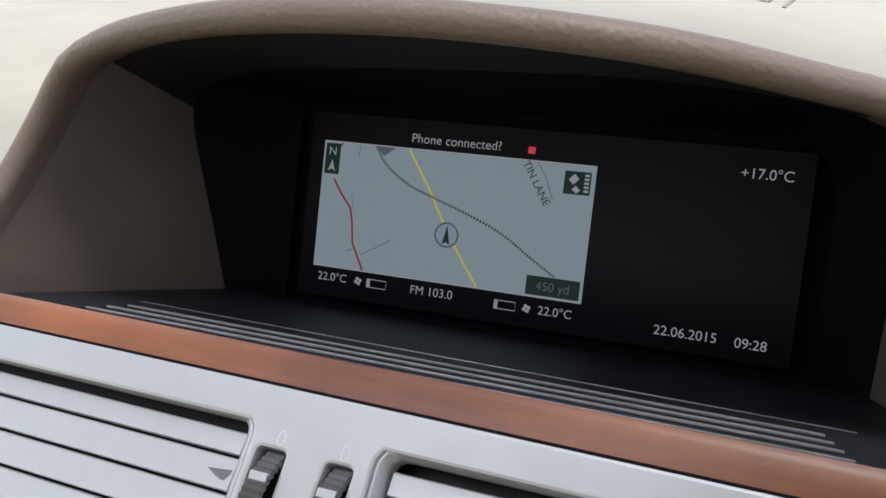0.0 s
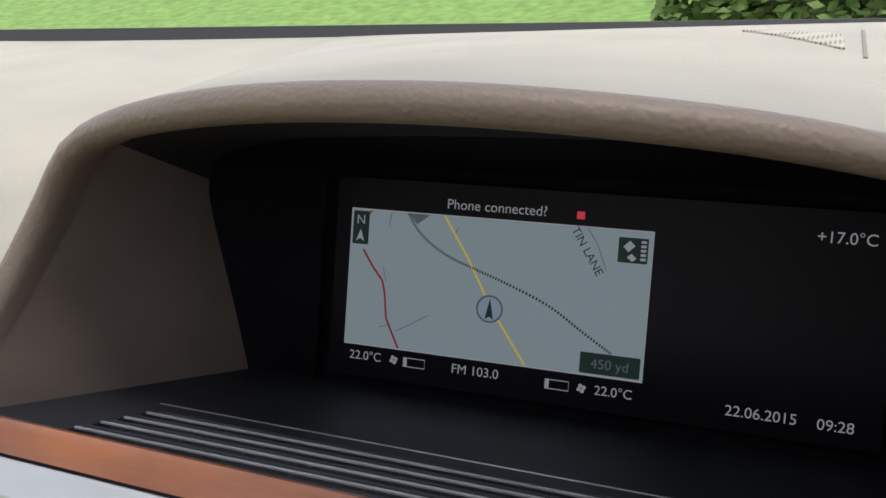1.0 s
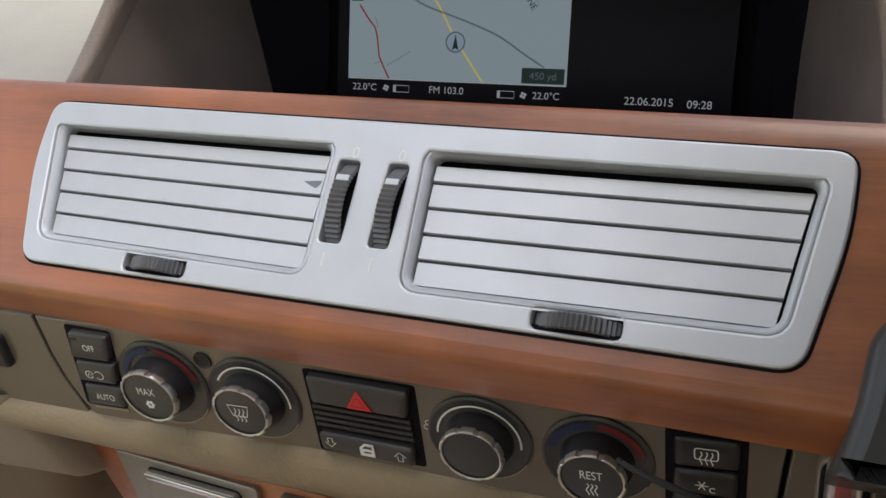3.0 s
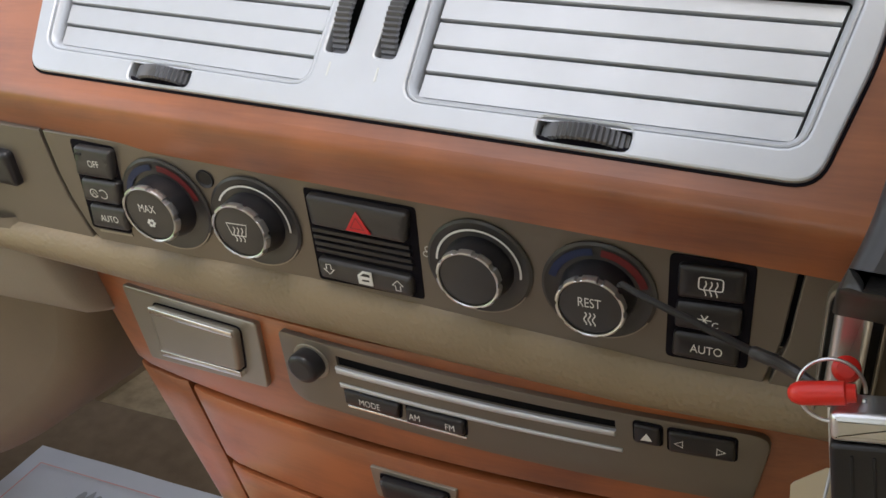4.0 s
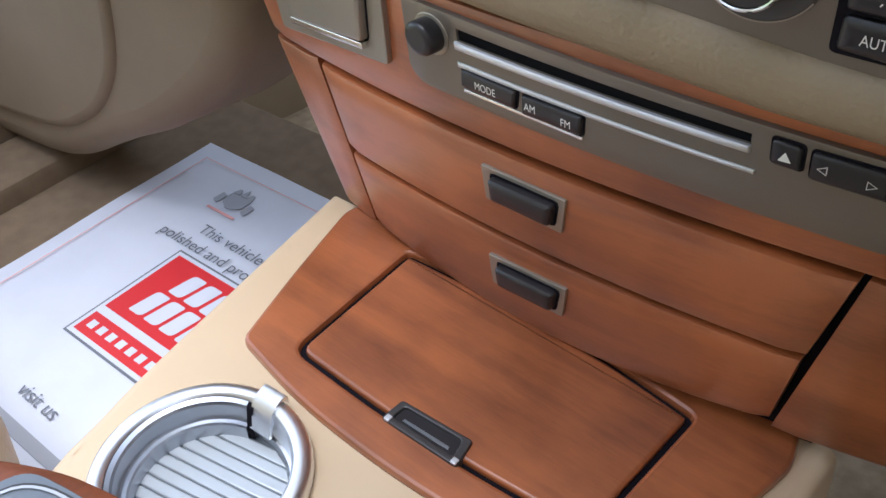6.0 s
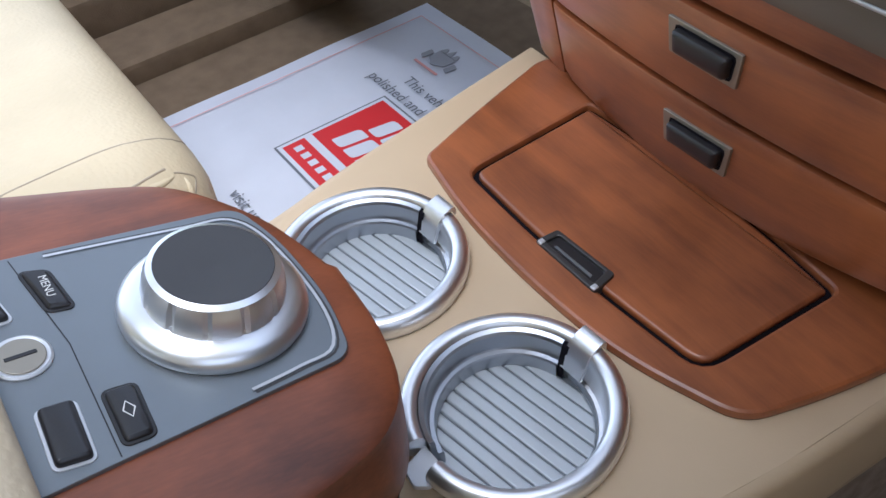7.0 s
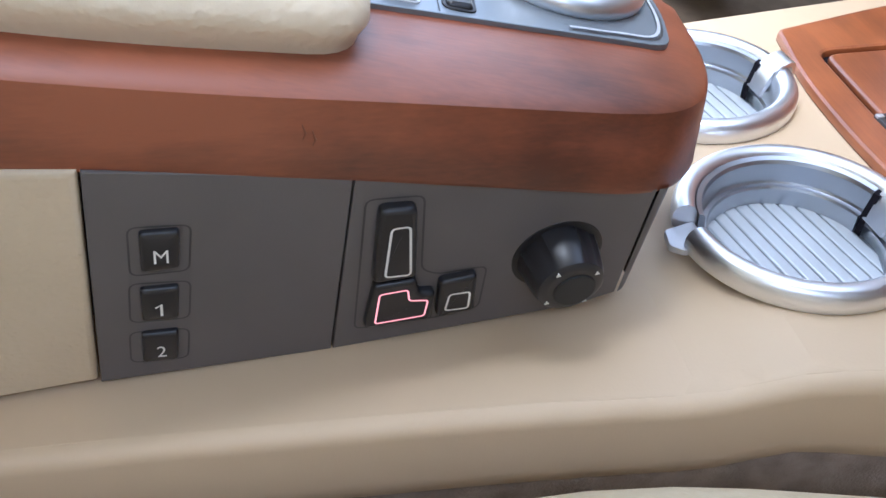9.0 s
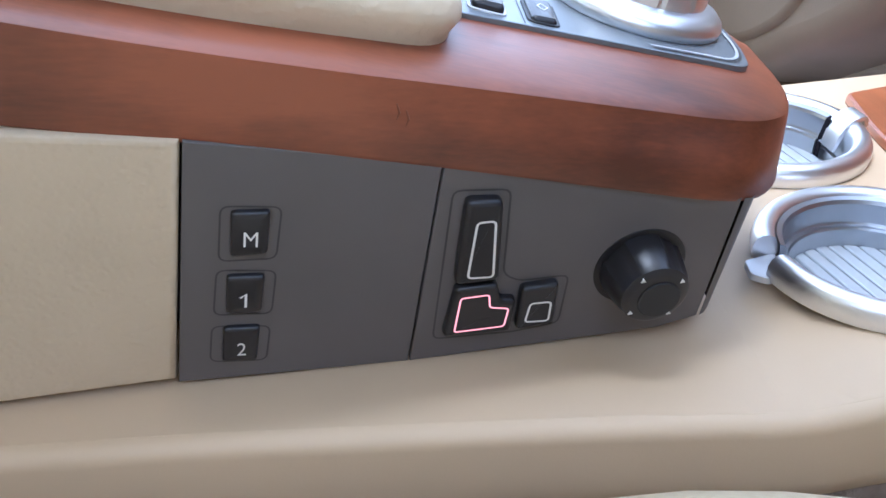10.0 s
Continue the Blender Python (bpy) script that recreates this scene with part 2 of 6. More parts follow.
PAPER = mat("white_paper", (0.63, 0.65, 0.73), 0.8, spots=0.05, spot_scale=25, grain=0.1, grain_scale=500)
PRINT_GREY = mat("grey_print", (0.16, 0.17, 0.20), 0.8)
CREST_GREY = mat("pale_grey_print", (0.33, 0.34, 0.38), 0.8)
PINK_LINE = mat("pink_print", (0.72, 0.35, 0.34), 0.8)
TAG_PAPER = mat("buff_card", (0.62, 0.52, 0.36), 0.85, spots=0.1, grain=0.1)
RUBBER = mat("black_rubber", (0.02, 0.02, 0.022), 0.6, grain=0.05)
LAWN = mat("lawn", (0.22, 0.36, 0.08), 0.9, spots=0.35, spot_scale=6, grain=0.5, grain_scale=60)
LEAF = mat("hedge_leaf", (0.075, 0.14, 0.022), 0.7, spots=0.4, spot_scale=5, tint=(0.16, 0.22, 0.05))
PETAL = mat("flower_petal", (0.55, 0.12, 0.45), 0.7, spots=0.4, spot_scale=9, tint=(0.75, 0.6, 0.75))


# ---- building helpers ----
def part(name, bm, material, parent=None, label="", smooth=35, frame_m=None):
    if name == "symbol":
        left, ob = set(bm.verts), None
        if len(left) > 8:
            while left:
                isle, todo = set(), [next(iter(left))]
                while todo:
                    v = todo.pop()
                    if v not in isle:
                        isle.add(v)
                        todo += [e.other_vert(v) for e in v.link_edges]
                left -= isle
                if not left and ob is None:
                    break
                b2 = bmesh.new()
                twin = {v: b2.verts.new(v.co) for v in isle}
                for f in {f for v in isle for f in v.link_faces}:
                    b2.faces.new([twin[v] for v in f.verts])
                ob = part("symbol_line", b2, material, parent, label, smooth, frame_m)
            if ob:
                bm.free()
                return ob
    bm.normal_update()
    level = {f for f in bm.faces if (len(f.verts) > 6 and smooth < 60) or (abs(f.normal.z) > 0.9996 and frame_m is not None and frame_m != WORLD)}
    if frame_m is not None:
        bm.transform(frame_m)
    bmesh.ops.recalc_face_normals(bm, faces=bm.faces)
    for f in bm.faces:
        f.smooth = f not in level
    for e in bm.edges:
        if len(e.link_faces) == 2 and e.calc_face_angle(0) > radians(smooth):
            e.smooth = False
    me = bpy.data.meshes.new(name)
    bm.to_mesh(me)
    bm.free()
    me.materials.append(material)
    ob = new(name, me)
    ob.parent = parent
    if label:
        tagged(ob, label)
    return ob


def thing(name, label, category, at, kind="", group=""):
    ob = new(name)
    ob.empty_display_size = 0.02
    ob.location = Vector(at) * M
    return tagged(ob, label, category, group, kind)


def settle(root):
    """Parts are built in world places: keep them there under a moved root."""
    inv = Matrix.Translation(root.location).inverted()
    for ob in root.children:
        ob.matrix_parent_inverse = inv
    return root


def offset_ring(pts, d):
    """The outline drawn in by d."""
    out, n = [], len(pts)
    area = sum(pts[i][0] * pts[(i + 1) % n][1] - pts[(i + 1) % n][0] * pts[i][1] for i in range(n))
    s = 1 if area > 0 else -1
    for i in range(n):
        p, a, c = Vector(pts[i]), Vector(pts[i - 1]), Vector(pts[(i + 1) % n])
        e1, e2 = (p - a), (c - p)
        e1 = e1.normalized() if e1.length > 1e-9 else e2.normalized()
        e2 = e2.normalized() if e2.length > 1e-9 else e1
        n1, n2 = Vector((-e1.y, e1.x)), Vector((-e2.y, e2.x))
        nn = n1 + n2
        nn = nn.normalized() if nn.length > 1e-6 else n1
        out.append(tuple(p + nn * (s * d / max(0.5, nn.dot(n1)))))
    return out


def rounded(corners, r, k=5):
    """A polygon's outline with its corners rounded; r one number or one a corner."""
    out, n = [], len(corners)
    rs = r if isinstance(r, (list, tuple)) else [r] * n
    for i in range(n):
        p, a, c = Vector(corners[i]), Vector(corners[i - 1]), Vector(corners[(i + 1) % n])
        d1, d2 = (a - p), (c - p)
        t = min(rs[i], d1.length * 0.45, d2.length * 0.45)
        if t < 1e-6:
            out.append(tuple(p))
            continue
        p1, p2 = p + d1.normalized() * t, p + d2.normalized() * t
        for j in range(k + 1):
            w = j / k
            out.append(tuple(p1 * (1 - w) ** 2 + p * 2 * w * (1 - w) + p2 * w * w))
    return out


def rect(u0, v0, u1, v1):
    return [(u0, v0), (u1, v0), (u1, v1), (u0, v1)]


def circle(cu, cv, r, n=48, rv=None):
    return [(cu + r * math.cos(2 * math.pi * i / n), cv + (rv or r) * math.sin(2 * math.pi * i / n)) for i in range(n)]


def inside(p, poly):
    hit, n = False, len(poly)
    for i in range(n):
        (x1, y1), (x2, y2) = poly[i], poly[(i + 1) % n]
        if (y1 > p[1]) != (y2 > p[1]) and p[0] < (x2 - x1) * (p[1] - y1) / (y2 - y1) + x1:
            hit = not hit
    return hit


def fill(bm, loops, z, step=0.0):
    """Faces between an outer loop and its holes, at height z, with points inside at each step."""
    polys = [[(v.co.x, v.co.y) for v in loop] for loop in loops]
    pts, edges, keep = [], [], []
    for loop, poly in zip(loops, polys):
        n0 = len(pts)
        pts += [Vector(p) for p in poly]
        keep += loop
        edges += [(n0 + i, n0 + (i + 1) % len(poly)) for i in range(len(poly))]
    if step:
        xs, ys = [p[0] for p in polys[0]], [p[1] for p in polys[0]]
        for i in range(1, int((max(xs) - min(xs)) / step) + 1):
            for j in range(1, int((max(ys) - min(ys)) / step) + 1):
                p = (min(xs) + i * step, min(ys) + j * step)
                if inside(p, polys[0]) and not any(inside(p, q) for q in polys[1:]):
                    pts.append(Vector(p))
    vs, _, fs, origin, _, _ = delaunay_2d_cdt(pts, edges, [], 0, 1e-4)
    made = [next((keep[o] for o in src if o < len(keep)), None) or bm.verts.new((*v, z)) for v, src in zip(vs, origin)]
    for f in fs:
        c = (sum(vs[i].x for i in f) / len(f), sum(vs[i].y for i in f) / len(f))
        if inside(c, polys[0]) and not any(inside(c, q) for q in polys[1:]):
            q = [made[i] for i in f]
            if len(set(q)) == len(q) and bm.faces.get(q) is None:
                bm.faces.new(q)


def slab(bm, pts, z0, z1, soft=0.6, steps=3, step=0.0):
    """A plate with this outline from z0 up to z1, with a rounded upper edge."""
    rings = [[bm.verts.new((*p, z0)) for p in pts]]
    for j in range(steps + 1):
        a = math.pi / 2 * j / steps
        ring = offset_ring(pts, soft * (1 - math.cos(a))) if soft else pts
        rings.append([bm.verts.new((*p, z1 - soft + soft * math.sin(a))) for p in ring])
        if not soft:
            break
    n = len(pts)
    for lo, hi in zip(rings, rings[1:]):
        for i in range(n):
            bm.faces.new((lo[i], lo[(i + 1) % n], hi[(i + 1) % n], hi[i]))
    if step:
        fill(bm, [rings[-1]], z1, step)
    else:
        bm.faces.new(rings[-1])
    bm.faces.new(rings[0][::-1])
    return bm


def solid(pts, z0, z1, soft=0.6, steps=3, step=0.0):
    return slab(bmesh.new(), pts, z0, z1, soft, steps, step)


def holed(outer, holes, z0, z1, soft=0.8, step=0.0):
    """A plate with openings through it, with softened outer and inner edges."""
    bm = bmesh.new()
    tops = []
    for pts, s in [(outer, 1)] + [(h, -1) for h in holes]:
        rings = []
        for j in range(3):
            a = math.pi / 4 * j
            ring = offset_ring(pts, s * soft * (1 - math.cos(a)))
            rings.append([bm.verts.new((*p, z1 - soft + soft * math.sin(a))) for p in ring])
        rings.insert(0, [bm.verts.new((*p, z0)) for p in pts])
        n = len(pts)
        for lo, hi in zip(rings, rings[1:]):
            for i in range(n):
                bm.faces.new((lo[i], lo[(i + 1) % n], hi[(i + 1) % n], hi[i]))
        tops.append(rings[-1])
    fill(bm, tops, z1, step)
    return bm


def lathe(profile, n=48, closed_top=True):
    """Turned round z from (radius, height) pairs, from the lowest outside to the top."""
    bm = bmesh.new()
    rings = [[bm.verts.new((r * math.cos(2 * math.pi * i / n), r * math.sin(2 * math.pi * i / n), z)) for i in range(n)] for r, z in profile]
    for lo, hi in zip(rings, rings[1:]):
        for i in range(n):
            bm.faces.new((lo[i], lo[(i + 1) % n], hi[(i + 1) % n], hi[i]))
    if closed_top:
        bm.faces.new(rings[-1])
    return bm


def box(bm, u0, v0, w0, u1, v1, w1, soft=0.0):
    made = bmesh.ops.create_cube(bm, size=1)
    for v in made["verts"]:
        v.co = Vector((u0 + (v.co.x + 0.5) * (u1 - u0), v0 + (v.co.y + 0.5) * (v1 - v0), w0 + (v.co.z + 0.5) * (w1 - w0)))
    if soft:
        es = list({e for v in made["verts"] for e in v.link_edges})
        bmesh.ops.bevel(bm, geom=es, offset=soft, segments=2, profile=0.5, affect="EDGES")
    return bm


def loft(rows, close=False):
    """A skin over rows of points."""
    bm = bmesh.new()
    grid = [[bm.verts.new(p) for p in row] for row in rows]
    for a, b in zip(grid, grid[1:]):
        m = len(a)
        for i in range(m if close else m - 1):
            q = (a[i], a[(i + 1) % m], b[(i + 1) % m], b[i])
            if len({tuple(v.co) for v in q}) == 4:
                bm.faces.new(q)
    return bm


def stroke(bm, pts, w, z0=0.0, z1=0.12, closed=False):
    """A thin raised line along a path."""
    n = len(pts)
    left, right = [], []
    for i in range(n):
        a = Vector(pts[i - 1] if (i or closed) else pts[i])
        c = Vector(pts[(i + 1) % n] if (i < n - 1 or closed) else pts[i])
        d = (c - a).normalized()
        nn = Vector((-d.y, d.x)) * w / 2
        left.append(bm.verts.new((*(Vector(pts[i]) + nn), z1)))
        right.append(bm.verts.new((*(Vector(pts[i]) - nn), z1)))
    for i in range(n if closed else n - 1):
        j = (i + 1) % n
        bm.faces.new((left[i], right[i], right[j], left[j]))
    return bm


def arc(cu, cv, r, a0, a1, n=24):
    return [(cu + r * math.cos(radians(a0 + (a1 - a0) * i / n)), cv + r * math.sin(radians(a0 + (a1 - a0) * i / n))) for i in range(n + 1)]


def tube(path, r, n=10):
    """A round bar along a path of points."""
    bm = bmesh.new()
    rings = []
    for i, p in enumerate(path):
        p = Vector(p)
        d = (Vector(path[min(i + 1, len(path) - 1)]) - Vector(path[max(i - 1, 0)])).normalized()
        a = d.orthogonal().normalized() if not rings else (prev - d * prev.dot(d)).normalized()
        prev = a
        b = d.cross(a)
        rr = r[i] if isinstance(r, (list, tuple)) else r
        rings.append([bm.verts.new(p + rr * (a * math.cos(2 * math.pi * k / n) + b * math.sin(2 * math.pi * k / n))) for k in range(n)])
    for lo, hi in zip(rings, rings[1:]):
        for k in range(n):
            bm.faces.new((lo[k], lo[(k + 1) % n], hi[(k + 1) % n], hi[k]))
    bm.faces.new(rings[0][::-1])
    bm.faces.new(rings[-1])
    return bm


def lettering(words, m, u, v, z, size, material, parent, turn=0.0, align="CENTER", name="lettering", stretch=1.0, warp=None):
    cu = bpy.data.curves.new("words", "FONT")
    cu.body, cu.size, cu.align_x, cu.align_y = words, size, align, "CENTER"
    ob = bpy.data.objects.new("words", cu)
    scene.collection.objects.link(ob)
    me = bpy.data.meshes.new_from_object(ob.evaluated_get(bpy.context.evaluated_depsgraph_get()))
    bpy.data.objects.remove(ob)
    bpy.data.curves.remove(cu)
    me.transform(Matrix.Translation((u, v, z)) @ pose(0, 0, 0, 0, 0, turn) @ Matrix.Diagonal((stretch, 1, 1, 1)))
    if warp:
        warp(me.vertices)
    me.transform(m)
    me.name = name
    me.materials.clear()
    me.materials.append(material)
    o2 = new(name, me)
    o2.parent = parent
    return o2


def fine(pts, step=8.0):
    """The outline with points at short steps."""
    out = []
    for i, p in enumerate(pts):
        q = pts[(i + 1) % len(pts)]
        m = max(1, int(math.dist(p, q) / step))
        out += [(p[0] + (q[0] - p[0]) * j / m, p[1] + (q[1] - p[1]) * j / m) for j in range(m)]
    return out


# ---- the car's shell and what lies outside ----
def ramp_rows(a, b, n):
    return [a + (b - a) * i / (n - 1) for i in range(n)]


bm = bmesh.new()
bmesh.ops.create_grid(bm, x_segments=40, y_segments=40, size=400)
tagged(part("ground", bm, LAWN), "mown green lawn running to the horizon", "lawn", kind="structure")


def wall_slab(name, u0, v0, w0, u1, v1, w1, material, label):
    return tagged(part(name, box(bmesh.new(), u0, v0, w0, u1, v1, w1, 4), material, frame_m=WORLD), label, "car body", kind="structure")


wall_slab("floor", -760, -900, 250, 760, 1000, 290, CARPET, "beige carpeted car floor")
# invented roof opening, left of centre so the sun misses the right side
tagged(part("ceiling", holed(rect(-640, -1700, 640, 250), [rounded(rect(-420, -480, 110, 150), 40, 5)], 1395, 1425, 4), CREAM_HARD, frame_m=WORLD), "unseen pale headliner with an added opening that lets in light", "headliner", kind="structure")
# unseen side walls; their heights set how much light enters left and right
wall_slab("wall_left", -790, -1700, 40, -750, 965, 620, BEIGE_TRIM, "unseen beige passenger door panel, cut low to let in light")
wall_slab("wall_right", 750, -1700, 40, 790, 965, 1050, BEIGE_TRIM, "unseen beige driver door panel, height set for the side light")
wall_slab("wall_rear", -760, -1740, 290, 760, -1700, 1000, BEIGE_TRIM, "beige rear bulkhead of the cabin")
wall_slab("wall_front", -760, 930, 250, 760, 960, 985, BEIGE_TRIM, "dark bulkhead below the windscreen")
# out of view, made extra wide to hold back light from the driver side
wall_slab("pillar_right", 640, -760, 930, 700, -420, 1400, BEIGE_TRIM, "unseen beige driver side pillar, widened to block light")
wall_slab("pillar_rear_left", -700, -1700, 960, -560, -1640, 1400, BEIGE_TRIM, "beige rear roof pillar")
wall_slab("pillar_rear_right", 560, -1700, 960, 700, -1640, 1400, BEIGE_TRIM, "beige rear roof pillar")
wall_slab("pillar_left", -700, -620, 930, -640, -480, 1400, BEIGE_TRIM, "beige door pillar of the passenger side")

# the screen of glass with its black lower edge
bm = loft([[(-740, 778, 1092), (0, 782, 1062), (740, 778, 1026)], [(-620, 300, 1390), (0, 300, 1400), (620, 300, 1390)]])
pane = part("windscreen", bm, mat("windscreen_glass", (0.95, 0.97, 0.96), 0.0), frame_m=WORLD)
b = pane.data.materials[0].node_tree.nodes["Principled BSDF"]
b.inputs["Transmission Weight"].default_value, b.inputs["IOR"].default_value = 1.0, 1.02
pane.visible_shadow = False
tagged(pane, "clear curved windscreen above the dashboard", "windscreen", kind="structure")
bm = loft([[(x, 750, 1046 - 0.045 * x) for x in ramp_rows(-760, 760, 21)], [(x, 755, 1057 - 0.045 * x) for x in ramp_rows(-760, 760, 21)], [(x, 772, 1057 - 0.045 * x) for x in ramp_rows(-760, 760, 21)], [(x, 775, 1010) for x in ramp_rows(-760, 760, 21)]])
tagged(part("windscreen_seal", bm, RUBBER, frame_m=WORLD), "black rubber seal along the foot of the windscreen", "seal", kind="structure")


def leaf_cloud(name, x0, x1, y0, y1, z1, count, size, material, seed):
    """Many small bent leaves heaped into an uneven mass."""
    rng = random.Random(seed)
    verts, faces = [], []
    for _ in range(count):
        x, y = rng.uniform(x0, x1), rng.uniform(y0, y1)
        top = z1 * (0.65 + 0.5 * noise.noise((x * 0.9, y * 0.9, seed)))
        z = top * rng.random() ** 0.5
        a, t, s = rng.uniform(0, 6.3), rng.uniform(-1, 1), size * rng.uniform(0.6, 1.4)
        d = Vector((math.cos(a), math.sin(a), t)).normalized()
        w = d.orthogonal().normalized() * s * 0.35
        p, i = Vector((x, y, max(0.03, z))), len(verts)
        verts += [p - d * s * 0.5, p + w, p + d * s * 0.5, p - w]
        faces.append((i, i + 1, i + 2, i + 3))
    me = bpy.data.meshes.new(name)
    me.from_pydata([tuple(v) for v in verts], [], faces)
    me.materials.append(material)
    return new(name, me)


rows = [[(x, y, 0.1 * max(0, y - 6) ** 1.35 + 0.06 * noise.noise((x * 0.6, y * 0.6, 3.0))) for y in ramp_rows(5.6, 24, 24)] for x in ramp_rows(-26, -1.3, 30)]
tagged(part("lawn_bank", loft(rows), LAWN, smooth=80), "mown green bank rising behind the lawn", "lawn", kind="structure")
tagged(leaf_cloud("hedge", -1.7, 14, 9.5, 12, 2.2, 30000, 0.16, LEAF, 3), "leafy green garden hedge beyond the lawn", "hedge", kind="stuff")
tagged(leaf_cloud("flower_bed_foliage", -1.5, 12, 7.6, 9.0, 0.8, 14000, 0.13, LEAF, 5), "low green shrubs along the lawn", "shrubs", kind="stuff")
tagged(leaf_cloud("flower_petals", -1.9, 0.0, 7.4, 8.2, 0.85, 500, 0.07, PETAL, 8), "pink and mauve garden flowers", "flowers", kind="stuff")

# ---- dashboard ----
dash = thing("dashboard", "cream leather dashboard with a taupe hood and cherry wood trim", "dashboard", (0, 345, 780))
RIM = [(-150.5, 326.0, 955.3), (-152.0, 342.9, 967.2), (-151.6, 355.7, 978.3), (-149.0, 367.1, 991.5), (-143.0, 375.2, 1006.6), (-137.2, 377.6, 1016.2), (-130.9, 378.0, 1022.7), (-123.3, 378.0, 1026.4), (-106.8, 372.5, 1030.2), (-84.7, 366.2, 1033.4), (-55.3, 360.0, 1035.8), (-22.3, 356.0, 1036.4), (17.5, 355.2, 1034.8), (56.2, 358.6, 1030.7), (91.9, 365.6, 1024.8), (126.4, 375.7, 1016.1), (148.2, 383.8, 1009.4), (172, 383, 994), (180, 374, 975), (184, 358, 953), (184.5, 334, 932)]


def smooth_path(pts, k=4):
    """Points run through by a soft curve."""
    out = []
    for i in range(len(pts) - 1):
        p0, p1, p2, p3 = (Vector(pts[max(0, min(len(pts) - 1, j))]) for j in (i - 1, i, i + 1, i + 2))
        for s in range(k):
            t = s / k
            out.append(0.5 * (2 * p1 + (p2 - p0) * t + (2 * p0 - 5 * p1 + 4 * p2 - p3) * t * t + (3 * p1 - p0 - 3 * p2 + p3) * t ** 3))
    return out + [Vector(pts[-1])]


def resample(pts, n):
    """The same line in n even steps."""
    run = [0.0]
    for a, c in zip(pts, pts[1:]):
        run.append(run[-1] + (c - a).length)
    out, i = [], 0
    for k in range(n):
        s = run[-1] * k / (n - 1)
        while i < len(run) - 2 and run[i + 1] < s:
            i += 1
        out.append(pts[i].lerp(pts[i + 1], min(1, (s - run[i]) / (run[i + 1] - run[i]))))
    return out


rim = resample(smooth_path(RIM), 65)
mid = Vector((13, 370, 955))
outward = []
for i, p in enumerate(rim):
    d = rim[min(i + 1, len(rim) - 1)] - rim[max(i - 1, 0)]
    o = Vector((-d.z, 0, d.x)).normalized()
    outward.append(o if o.dot(p - mid) > 0 else -o)
fade = [1.0 - 0.1 * max(0, min(1, (1036 - p.z) / 25)) for p in rim]
# the rolled taupe edge of the hood
rows = []
for dy, dn in [(12, 1.6)] + [(1.6 - 7 * math.sin(a), 6.2 - 5.6 * math.cos(a)) for a in ramp_rows(0, math.pi, 11)]:
    rows.append([p + o * dn * f + Vector((0, dy, 0)) for p, o, f in zip(rim, outward, fade)])
rows = [[r[0] + Vector((0, 0, -18))] + r + [r[-1] + Vector((0, 0, -18))] for r in rows]
part("hood_edge", loft(rows), TAUPE, dash, "grained taupe leather edge of the hood", frame_m=WORLD, smooth=70)
# the pale top from the hood to the windscreen
crest = [p + o * 11.8 * f + Vector((0, 1.6, 0)) for p, o, f in zip(rim, outward, fade)]
left = [Vector((x, 326 + 0.00009 * (x + 185) ** 2, 954 - 0.055 * (x + 153))) for x in ramp_rows(-760, -182, 9)]
right = [Vector((x, 338 + 0.00009 * (x - 205) ** 2, 931 - 0.055 * (x - 181))) for x in ramp_rows(208, 760, 9)]
start = left + crest + right
far = []
n = len(start)
for i, p in enumerate(start):
    far.append(Vector((p.x * (1 + 0.6 * max(0, 1 - abs(p.x) / 760)), 760, 1053 - 0.045 * p.x)))
bulge = [4 + 26 * max(0, min(1, (1010 - p.z) / 74)) for p in start]
for _ in range(24):
    bulge = [(bulge[max(0, i - 1)] + bulge[i] + bulge[min(n - 1, i + 1)]) / 3 for i in range(n)]
rows = []
for w in ramp_rows(0, 1, 13):
    rows.append([p.lerp(q, w) + Vector((0, 0, b * math.sin(math.pi * w))) for p, q, b in zip(start, far, bulge)])
hem = [p + Vector((0, 4, -4 if 8 < i < n - 9 else -26)) for i, p in enumerate(start)]
pad_bm = loft([hem] + rows)
pad_tree = BVHTree.FromBMesh(pad_bm)
part("top_pad", pad_bm, CREAM_TOP, dash, "pale cream leather top pad", frame_m=WORLD, smooth=60)


def laid(bm, tree):
    """Lay a flat piece down on a curved surface below it."""
    for v in bm.verts:
        hit = tree.ray_cast(Vector((v.co.x, v.co.y, 2000)), Vector((0, 0, -1)))[0]
        v.co.z += hit.z if hit else 1070
    return bm


# loudspeaker mesh let into the top
part("speaker_mesh", laid(solid(fine(rounded([(62, 575), (104, 562), (105, 496)], 4, 3), 12), -2, 0.9, 0.2, 2, 12), pad_tree), MESH, dash, "fine perforated speaker mesh", frame_m=WORLD)
part("top_seam", laid(solid(fine([(111.5, 600), (112.9, 600), (111.9, 480), (110.5, 480)], 12), -2, 0.5, 0, 2, 12), pad_tree), TAUPE, dash, frame_m=WORLD)
# lining and black box round the screen
BACK = [(-141, 470, 900), (-142.5, 465, 945), (-144, 460.5, 980), (-142.5, 457, 999.5), (-133.5, 454, 1013), (-102, 452, 1020.5), (-49, 449, 1022), (9, 447, 1021), (67, 449, 1018), (118, 455, 1011), (147, 460, 1002), (156, 463, 990), (158, 468, 968), (155, 472, 935), (152, 477, 893)]
back = resample(smooth_path(BACK), len(rim))
front = [p + o * 1.8 * f + Vector((0, 12, 0)) for p, o, f in zip(rim, outward, fade)]
rows = [[p.lerp(q, w) for p, q in zip(front, back)] for w in ramp_rows(0, 1, 6)]
rows = [[r[0] + Vector((0, 0, -30))] + r + [r[-1] + Vector((0, 0, -30))] for r in rows]
